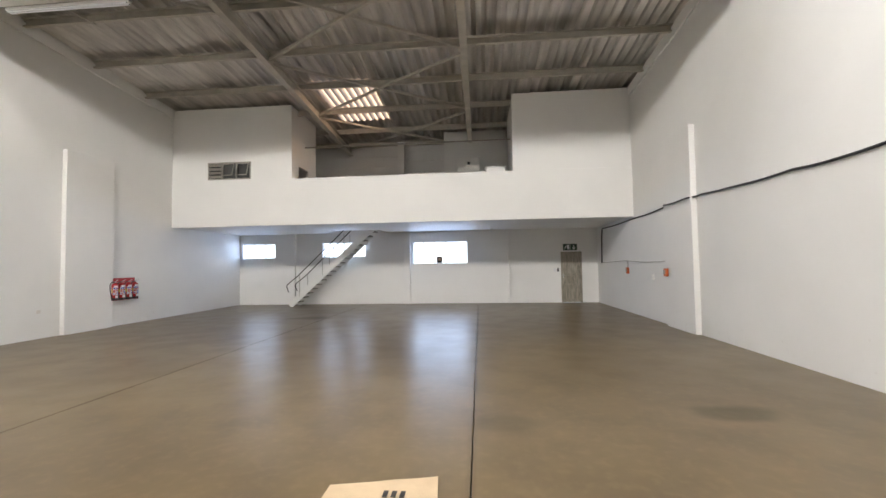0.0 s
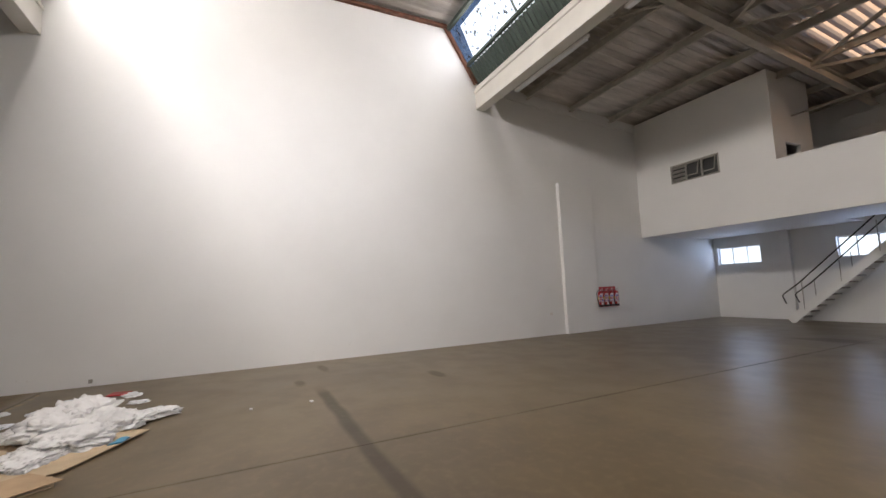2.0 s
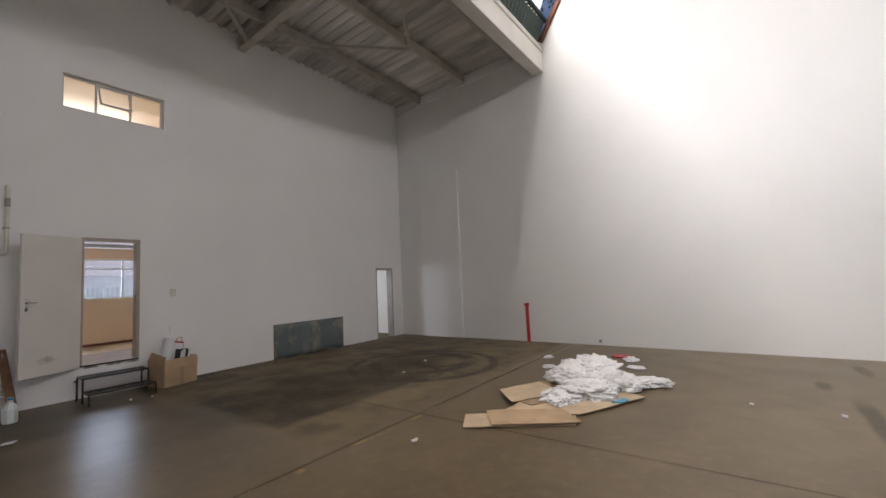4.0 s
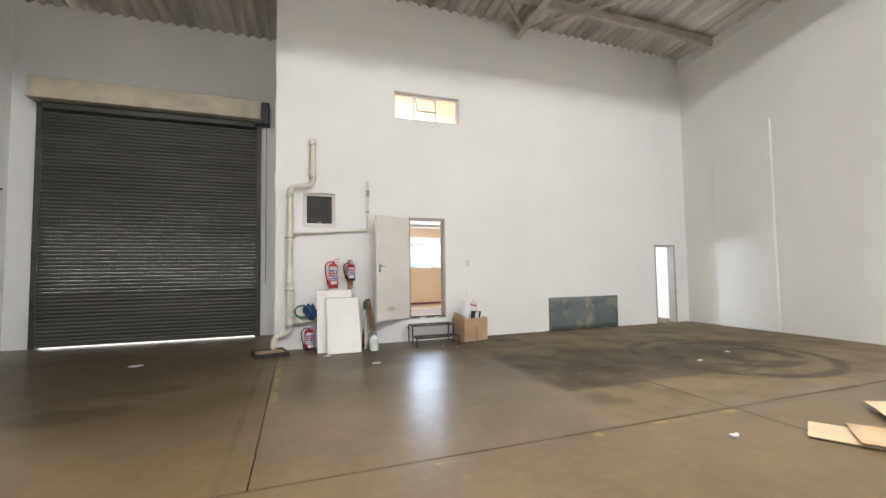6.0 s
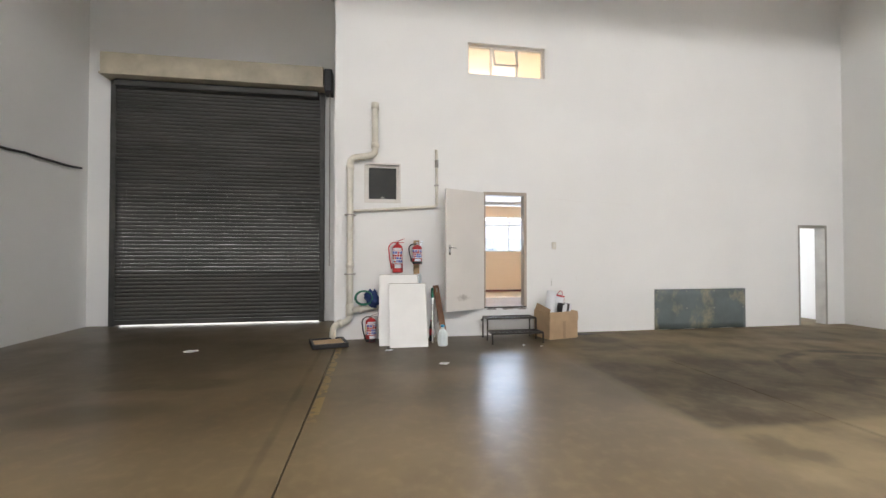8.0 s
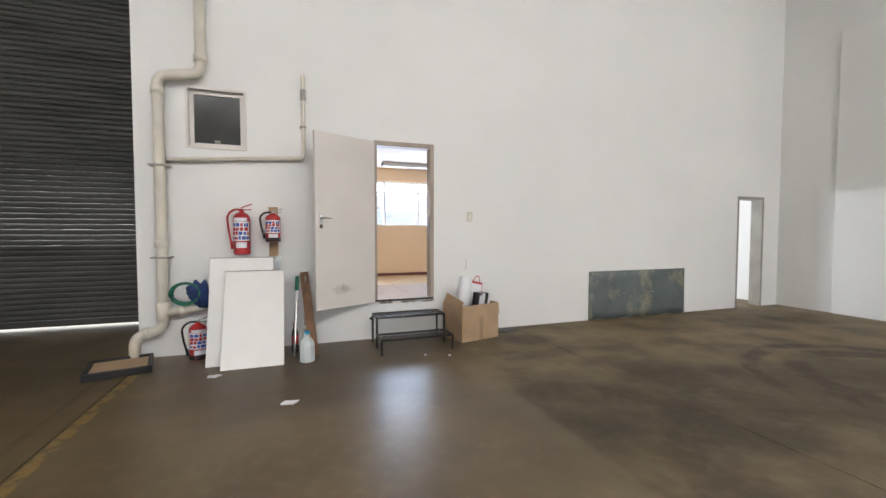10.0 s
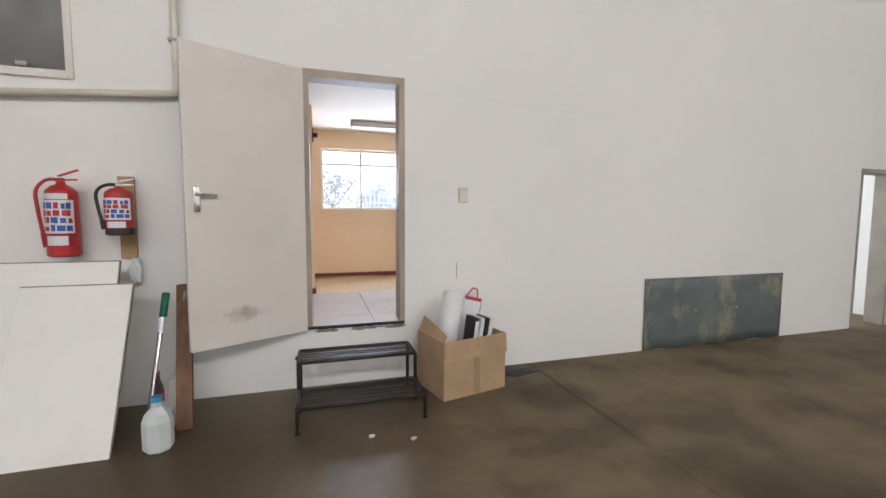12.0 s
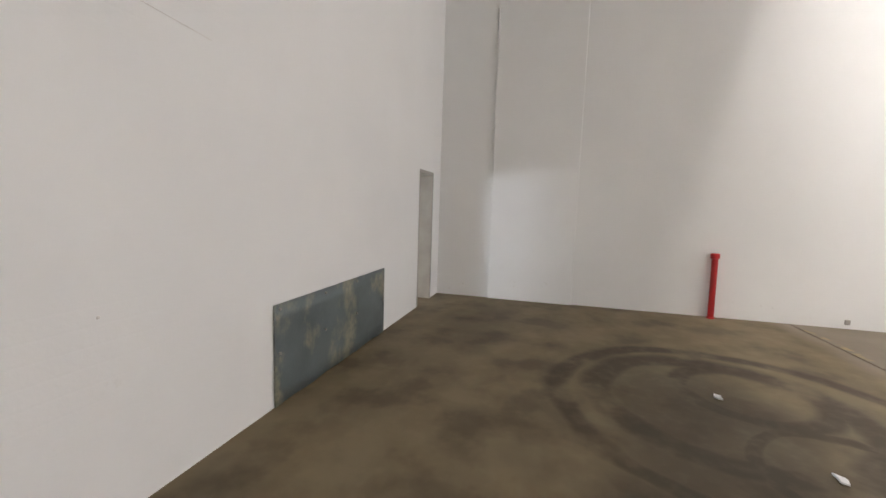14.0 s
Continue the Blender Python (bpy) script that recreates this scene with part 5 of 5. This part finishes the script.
bm.transform(pose(W2 - 0.045, -0.07, H2 + 0.06, 0, 66, 0))
tagged(obj("hand_hole", bm, M_BLACK, cbx), "dark round hand hole")
block("tape", (-0.04, D2 + 0.0005, 0.0), (0.02, D2 + 0.0015, 0.3), M_CARD_IN, cbx)
block("filling", (-W2 + 0.01, -D2 + 0.01, 0.01), (W2 - 0.01, D2 - 0.01, 0.33), M_CARD_IN, cbx, 0.01)
rl = empty("paper_roll", pose(6.70, 0.39, 0.34, 14, -15, 0), "thick white roll of paper standing in the box", "paper roll")
bm = bmesh.new()
for r in (0.085,):
    lathe(bm, [(r, 0), (r, 0.47), (0.028, 0.472), (0.025, 0.44)], 22)
obj("roll", bm, M_LABEL, rl, True)
for i, (dx, tilt, c) in enumerate(((0.0, 8, M_BLACK), (0.042, 9, M_LABEL), (0.08, 11, M_BLACK), (0.112, 13, M_LABEL))):
    bk = empty("boxed_file", pose(6.47 - dx, 0.36, 0.355, 0, -tilt, 10), "slim black and white carton standing in the box", "carton", "cartons in the box")
    block("carton", (-0.017, -0.09, 0), (0.017, 0.07, 0.235), c, bk, 0.002)
    block("stripe", (-0.018, 0.071, 0.03), (0.018, 0.073, 0.21), M_BLACK if i == 2 else M_LABEL, bk)
rdx = empty("red_carton", pose(6.46, 0.16, 0.335, -12, -12, 75), "red and white flat carton standing in the box", "carton")
block("panel", (-0.02, -0.09, 0), (0.02, 0.09, 0.38), M_LABEL, rdx, 0.003)
bm = bmesh.new()
box(bm, (-0.022, -0.092, 0.355), (0.022, 0.092, 0.384))
box(bm, (-0.022, 0.0905, 0.05), (0.022, 0.095, 0.354))
obj("band", bm, M_RED, rdx)
rt = empty("red_tool_case", pose(6.735, 0.30, 0.352), "red tool case lying in the box", "case")
block("shell", (-0.06, -0.1, 0), (0.05, 0.14, 0.09), M_RED, rt, 0.015)
sl = empty("printed_bag", pose(6.50, 0.10, 0.34, -6, -20, 20), "white carrier bag with a red printed rim in the box", "bag")
bm = bmesh.new()
box(bm, (-0.11, -0.012, 0), (0.11, 0.012, 0.40), 0.008)
for v in bm.verts:
    v.co.y += 0.02 * noise.noise(v.co * 9)
    v.co.x *= 1 - 0.35 * max(0, v.co.z - 0.25) / 0.15
obj("bag", bm, M_LABEL, sl)
bm = bmesh.new()
tube(bm, bent([(-0.075, 0.016, 0.36), (-0.03, 0.018, 0.47), (0.03, 0.018, 0.47), (0.075, 0.016, 0.36)], 0.03), 0.006, 6)
tagged(obj("carry_loop", bm, M_RED, sl), "red carrying loop")
mt = empty("rubber_mat", pose(5.95, 0.16, 0, 0, 0, 4), "ragged dirty dark rubber mat by the wall", "mat")
bm = bmesh.new()
lathe(bm, [(1.0, 0), (1.0, 0.006), (0.5, 0.012), (0.1, 0.014)], 40)
for v in bm.verts:
    f = 1 + 0.45 * noise.noise(v.co * 1.7 + Vector((3, 1, 0)))
    v.co.x, v.co.y = v.co.x * 0.24 * f, v.co.y * 0.10 * f
obj("mat", bm, M_BLACK, mt)

wr = empty("loose_wire", pose(6.47, 0, 0.86), "short loose grey wire stub hanging from the wall", "wire")
bm = bmesh.new()
tube(bm, bent([(0, 0.0, 0.14), (0, 0.012, 0.13), (0.004, 0.012, 0.0)], 0.008), 0.003, 6)
obj("wire", bm, M_STEEL, wr)
mk = random.Random(11)
for x, z in ((5.98, 1.02), (5.97, 0.97), (5.55, 0.98)):
    pg = empty("wall_plug", pose(x, 0, z), "small grey chipped plug hole in the white wall", "plug hole", "wall plug holes")
    bm = bmesh.new()
    lathe(bm, [(0.008, 0), (0.007, 0.003), (0.003, 0.004)], 9)
    for v in bm.verts:
        v.co.x *= mk.uniform(0.8, 1.5)
    bm.transform(pose(0, 0, 0, -90, 0, mk.uniform(0, 2)))
    obj("plug", bm, M_DOOR, pg)

# ---- wall plate, switch, post ----
gp = empty("steel_cover_plate", pose(0, 0, 0), "stained galvanised sheet covering a wall opening", "cover plate")
bm = bmesh.new()
n = 24
grid = [[bm.verts.new((2.39 + 2.0 * i / n, 0.012 + 0.006 * noise.noise((i * 0.4, j, 0)), 0.005 + 0.765 * j / 6 + (0.012 * noise.noise((i * 0.3, 0, 4)) if j == 0 else 0))) for i in range(n + 1)] for j in range(7)]
for a, b in zip(grid, grid[1:]):
    for i in range(n):
        bm.faces.new((a[i], a[i + 1], b[i + 1], b[i]))
pl = obj("sheet", bm, M_GALV, gp, True)
sm = pl.modifiers.new("thickness", "SOLIDIFY")
sm.thickness, sm.offset = 0.004, 0
bm = bmesh.new()
for x in (2.45, 3.1, 3.7, 4.33):
    for z in (0.4, 0.73):
        tube(bm, [(x, 0.01, z), (x, 0.026, z)], 0.012, 8)
loose("screw", bm, M_STEEL, gp)
ls = empty("light_switch", pose(6.415, 0, 1.60), "white wall light switch", "switch")
block("plate", (-0.037, 0.004, -0.06), (0.037, 0.014, 0.06), M_PVC, ls, 0.004)
block("gasket", (-0.041, 0.0, -0.064), (0.041, 0.004, 0.064), M_STEEL, ls)
block("rocker", (-0.01, 0.014, -0.018), (0.01, 0.021, 0.018), M_LABEL, ls, 0.002)
po = empty("red_post", pose(0.09, 4.22, 0, 1.0, 0, 0), "thin red painted steel post against the wall", "post")
bm = bmesh.new()
lathe(bm, [(0.055, 0), (0.055, 0.02), (0.042, 0.025), (0.042, 0.88), (0.06, 0.89), (0.06, 0.95), (0.05, 0.96)], 14)
obj("post", bm, M_RED, po)

# ---- east wall: cable, conduit, sockets ----
ca = empty("black_cable", pose(0, 0, 0), "black cable sagging between fixings on the wall", "cable")
bm = bmesh.new()
knots = [(24.6, 1.6), (24.55, 2.6), (24.45, 2.93), (21.2, 2.96), (18.7, 3.03), (17.2, 3.05), (14.6, 2.98), (13.1, 2.97), (9.5, 3.06), (6.0, 2.98), (2.0, 3.04), (0.9, 3.10), (-0.6, 3.10), (-2.1, 3.14)]
pts = []
for (ya, za), (yb, zb) in zip(knots, knots[1:]):
    for i in range(8):
        f = i / 8
        edge = 0.15 if (17.4 < ya + (yb - ya) * f < 18.9 or 0.85 < ya + (yb - ya) * f < 2.3) else 0.02
        pts.append((WX - edge - 0.015, ya + (yb - ya) * f, za + (zb - za) * f - 0.12 * f * (1 - f) + 0.012 * noise.noise((ya + f * 3, 1, 0))))
tube(bm, pts, 0.022, 8)
obj("cable", bm, M_BLACK, ca, True)
for y in (18.72, 21.8):
    so = empty("wall_socket", pose(WX, y, 1.35), "orange-red industrial socket on the wall", "socket", "wall sockets")
    d = 0.13 if y < 18.8 else 0.0
    block("box", (-0.07 - d, -0.07, -0.11), (-d, 0.07, 0.09), M_ORANGE, so, 0.012)
    block("cover", (-0.085 - d, -0.05, -0.05), (-0.068 - d, 0.05, 0.05), M_STEEL, so, 0.01)
wb = empty("switch_box", pose(WX, 19.9, 1.18), "small white junction box on the wall", "junction box")
block("box", (-0.05, -0.08, -0.08), (0, 0.08, 0.08), M_WHITE, wb, 0.01)
cd = empty("conduit", pose(0, 0, 0), "thin grey conduit between the sockets", "conduit")
bm = bmesh.new()
tube(bm, [(WX - 0.02, 24.6, 1.6), (WX - 0.02, 22.0, 1.66), (WX - 0.02, 20.4, 1.60), (WX - 0.02, 18.9, 1.62)], 0.011, 6)
tube(bm, [(WX - 0.02, 21.8, 1.65), (WX - 0.02, 21.8, 1.4)], 0.011, 6)
loose("conduit", bm, M_STEEL, cd)
dc = empty("door_controls", pose(13.62, FY, 1.34), "small white and black switches beside the exit door", "switch")
block("plate", (-0.06, -0.02, -0.06), (0.03, 0.0, 0.06), M_LABEL, dc, 0.004)
block("lock", (0.08, -0.03, -0.07), (0.15, 0.0, 0.07), M_BLACK, dc, 0.006)


# ---- litter ----
def crumple(bm, cx, cy, cz, sx, sy, sz, seed, sub=4, rag=0.35):
    vs = bmesh.ops.create_icosphere(bm, subdivisions=sub, radius=1)["verts"]
    o = Vector((seed * 7.3, seed * 1.7, 0))
    for v in vs:
        n = v.co.copy()
        f = 1 + rag * noise.noise(n * 1.6 + o) + rag * 0.9 * abs(noise.noise(n * 5 + o)) - rag * 0.8 * abs(noise.noise(n * 11 + o))
        z = n.z * f
        v.co = Vector((cx + n.x * sx * f, cy + n.y * sy * f, max(0.003, cz + z * sz)))


hp = empty("plastic_sheeting_heap", pose(0, 0, 0.012), "crumpled heap of white plastic sheeting on cardboard", "plastic heap")
bm = bmesh.new()
for i, s in enumerate(((3.45, 6.5, 0.08, 0.50, 0.44, 0.19), (3.15, 6.65, 0.09, 0.36, 0.40, 0.22), (3.9, 6.8, 0.04, 0.50, 0.40, 0.12), (3.35, 7.1, 0.03, 0.38, 0.34, 0.10), (3.1, 7.45, 0.02, 0.2, 0.26, 0.06), (4.3, 6.6, 0.02, 0.42, 0.28, 0.06), (2.85, 6.45, 0.03, 0.25, 0.24, 0.09), (3.6, 6.95, 0.05, 0.32, 0.3, 0.17))):
    crumple(bm, *s, i + 1, 5, 0.36)
obj("sheeting", bm, M_PLASTIC, hp, True)


def flat_card(name, pts, z, thick, label, category, material=M_PALE, group=""):
    """A flat torn sheet with a slight warp."""
    cx, cy = sum(p[0] for p in pts) / len(pts), sum(p[1] for p in pts) / len(pts)
    e = empty(name, pose(cx, cy, z), label, category, group)
    bm = bmesh.new()
    ring_ = []
    for (xa, ya), (xb, yb) in zip(pts, pts[1:] + pts[:1]):
        for i in range(5):
            f = i / 5
            ring_.append((xa + (xb - xa) * f - cx + 0.015 * noise.noise((xa + f * 9, ya, 0)), ya + (yb - ya) * f - cy + 0.015 * noise.noise((ya + f * 9, xa, 2))))
    warp_ = lambda x, y: 0.012 * (1 + noise.noise((x * 2 + cx, y * 2 + cy, 5)))
    lo = [bm.verts.new((x, y, warp_(x, y))) for x, y in ring_]
    hi = [bm.verts.new((x, y, warp_(x, y) + thick)) for x, y in ring_]
    c0, c1 = bm.verts.new((0, 0, 0)), bm.verts.new((0, 0, 0.006 + thick))
    for i in range(len(lo)):
        j = (i + 1) % len(lo)
        bm.faces.new((lo[i], lo[j], hi[j], hi[i]))
        bm.faces.new((c0, lo[j], lo[i]))
        bm.faces.new((c1, hi[i], hi[j]))
    obj("sheet", bm, material, e)
    return e


flat_card("cardboard_sheet", [(5.90, 6.02), (5.25, 7.05), (4.95, 6.95), (5.5, 5.80)], 0.001, 0.008, "flattened brown cardboard sheet on the concrete floor", "cardboard", group="flattened cardboard")
flat_card("cardboard_sheet", [(5.45, 6.15), (4.9, 7.0), (3.9, 7.5), (3.6, 6.9), (4.7, 6.2)], 0.014, 0.008, "flattened brown cardboard sheet under the plastic heap", "cardboard", group="flattened cardboard")
flat_card("cardboard_sheet", [(4.75, 5.92), (4.9, 6.4), (4.0, 6.8), (3.5, 6.1)], 0.026, 0.008, "torn brown cardboard sheet under the plastic heap", "cardboard", M_CARD_IN, "flattened cardboard")
cs = flat_card("cardboard_sheet", [(9.42, 10.92), (10.20, 11.08), (10.30, 9.9), (9.45, 9.85)], 0.001, 0.008, "flattened printed cardboard lying alone on the floor", "cardboard", group="flattened cardboard")
bm = bmesh.new()
for i in range(3):
    box(bm, (0.0 + i * 0.06, 0.33, 0.028), (0.035 + i * 0.06, 0.41, 0.030))
    box(bm, (0.0 + i * 0.06, 0.23, 0.028), (0.035 + i * 0.06, 0.30, 0.030))
loose("print", bm, M_IRON, cs)
rnd = random.Random(5)
for x, y, s in ((8.76, 1.83, 0.07), (6.44, 5.79, 0.05), (3.67, 9.39, 0.05), (9.45, 0.95, 0.06), (12.3, 0.6, 0.09), (4.1, 3.6, 0.05), (3.1, 3.3, 0.05), (5.2, 6.2, 0.06), (3.6, 8.6, 0.04), (7.35, 0.95, 0.018), (7.1, 1.05, 0.018)):
    flat_card("paper_scrap", [(x - s, y - s * 0.4), (x + s * 0.6, y - s * 0.5), (x + s, y + s * 0.3), (x - s * 0.3, y + s * 0.5)], 0.001, 0.012, "small torn white scrap on the concrete floor", "paper scrap", M_LABEL, "floor scraps")

flat_card("blue_scrap", [(4.12, 7.28), (4.34, 7.2), (4.30, 7.32), (4.16, 7.36)], 0.026, 0.012, "small blue plastic scrap on the flattened cardboard", "plastic scrap", M_SKYBLUE)
flat_card("pink_paper", [(1.10, 6.52), (1.34, 6.46), (1.38, 6.70), (1.16, 6.78)], 0.001, 0.02, "crumpled pink paper on the concrete floor", "paper", M_RED)
fp = empty("floor_socket", pose(0, 5.92, 0.06), "small grey outlet low on the white wall", "socket")
block("box", (0.0, -0.03, 0.0), (0.03, 0.03, 0.07), M_STEEL, fp, 0.006)
cr = empty("wall_outlet", pose(0, 16.94, 0.60), "small grey blank plate low on the white wall", "outlet")
block("plate", (0.0, -0.05, 0.0), (0.012, 0.05, 0.08), M_DOOR, cr, 0.004)
bl = empty("soffit_lamp", pose(11.02, 24.5, MB), "bare bulb in a white holder under the mezzanine", "lamp")
bm = bmesh.new()
lathe(bm, [(0.05, 0), (0.05, -0.02), (0.025, -0.03), (0.022, -0.07)], 14)
obj("holder", bm, M_WHITE, bl, True)
bm = bmesh.new()
lathe(bm, [(0.018, -0.07), (0.03, -0.10), (0.035, -0.13), (0.022, -0.155), (0.005, -0.162)], 14)
obj("bulb", bm, M_LABEL, bl, True)
nw = empty("window_notice", pose(8.84, FY + 0.09, 1.70), "small dark notice stuck inside the window", "notice")
block("sheet", (-0.12, 0, 0), (0.12, 0.006, 0.27), M_IRON, nw)
block("photo", (-0.08, -0.003, 0.10), (0.08, -0.001, 0.22), M_CARD, nw)
bg = empty("plastic_bag", pose(8.90, 0.06, 0.93), "clear white plastic bag hung below the timber batten", "bag")
bm = bmesh.new()
crumple(bm, 0, 0, 0.08, 0.035, 0.03, 0.10, 4, 4, 0.4)
obj("bag", bm, M_JUG, bg, True)
dg = random.Random(8)
for i in range(7):
    x = 6.99 + dg.random() * 0.72
    chip = bmesh.new()
    lathe(chip, [(1.0, 0), (0.8, 0.003)], 11)
    wide, tall = dg.uniform(0.03, 0.10), dg.uniform(0.006, 0.02)
    for v in chip.verts:
        v.co.x, v.co.y = v.co.x * wide * dg.uniform(0.7, 1.2), v.co.y * tall * dg.uniform(0.5, 1.3)
    chip.transform(pose(x - 7.755, 0.0005, -0.027 - tall * 0.6, -90, 0, 0))
    obj("chip", chip, M_SOOT, dr)
hw2 = empty("stray_wire", pose(0, 0, 0), "thin grey wire looped along the white wall", "wire")
bm = bmesh.new()
tube(bm, [(6.54 - 0.69 * q, 0.004, 2.455 + 0.012 * math.sin(q * 5) - 0.026 * q) for q in (0, 0.3, 0.7, 1.0, 1.4, 1.9, 2.4)], 0.0015, 6)
obj("wire", bm, M_DOOR, hw2)

for i, (x, y, r) in enumerate(((1.79, 5.38, 0.13), (2.02, 5.83, 0.13), (1.40, 6.0, 0.10), (2.60, 5.70, 0.13), (1.45, 6.85, 0.20), (2.1, 7.05, 0.14))):
    sc = empty("crumpled_paper", pose(x, y, 0.001, 0, 0, i * 50), "crumpled white paper scrap on the concrete floor", "paper scrap", "floor scraps")
    bm = bmesh.new()
    crumple(bm, 0, 0, 0.004, r, r * 0.6, 0.035, i + 20, 3, 0.5)
    obj("paper", bm, M_LABEL, sc)
flat_card("cardboard_sheet", [(5.75, 6.30), (5.20, 7.10), (4.85, 6.75), (5.35, 6.0)], 0.03, 0.006, "second flattened cardboard layer with a lifted edge", "cardboard", M_CARD, "flattened cardboard")
flat_card("cardboard_sheet", [(4.55, 5.75), (4.95, 6.15), (4.25, 6.55), (3.85, 6.05)], 0.045, 0.006, "torn brown cardboard piece beside the plastic heap", "cardboard", M_PALE, "flattened cardboard")

# ---- floor slabs ----
base_floor = tagged(block("floor", (-0.2, -2.6, -0.3), (WX + 0.2, FY + 0.2, -0.1), M_BLACK), "sealed brown concrete warehouse floor with open joints", "floor", kind="structure")
for y0, y1, jx in ((RY - 0.25, 5.245, 10.25), (5.255, FY + 0.2, 10.45)):
    for x0, x1 in ((0.0, 5.717), (5.723, jx - 0.005), (jx + 0.005, WX)):
        block("slab", (x0, y0, -0.1), (x1, y1, 0.0), M_FLOOR, base_floor, 0.003)
for x0 in (4.2, 4.8, 5.4, 6.0, 6.6, 7.2, 7.8, 8.4):
    for y0 in (-1.5, -0.9, -0.3):
        ft = tagged(block("floor_tile", (x0 + 0.002, y0 + 0.002, 0.28), (x0 + 0.598, min(y0 + 0.598, -0.004), 0.508), M_TILE, bevel=0.002), kind="structure")
        ft.parent = base_floor
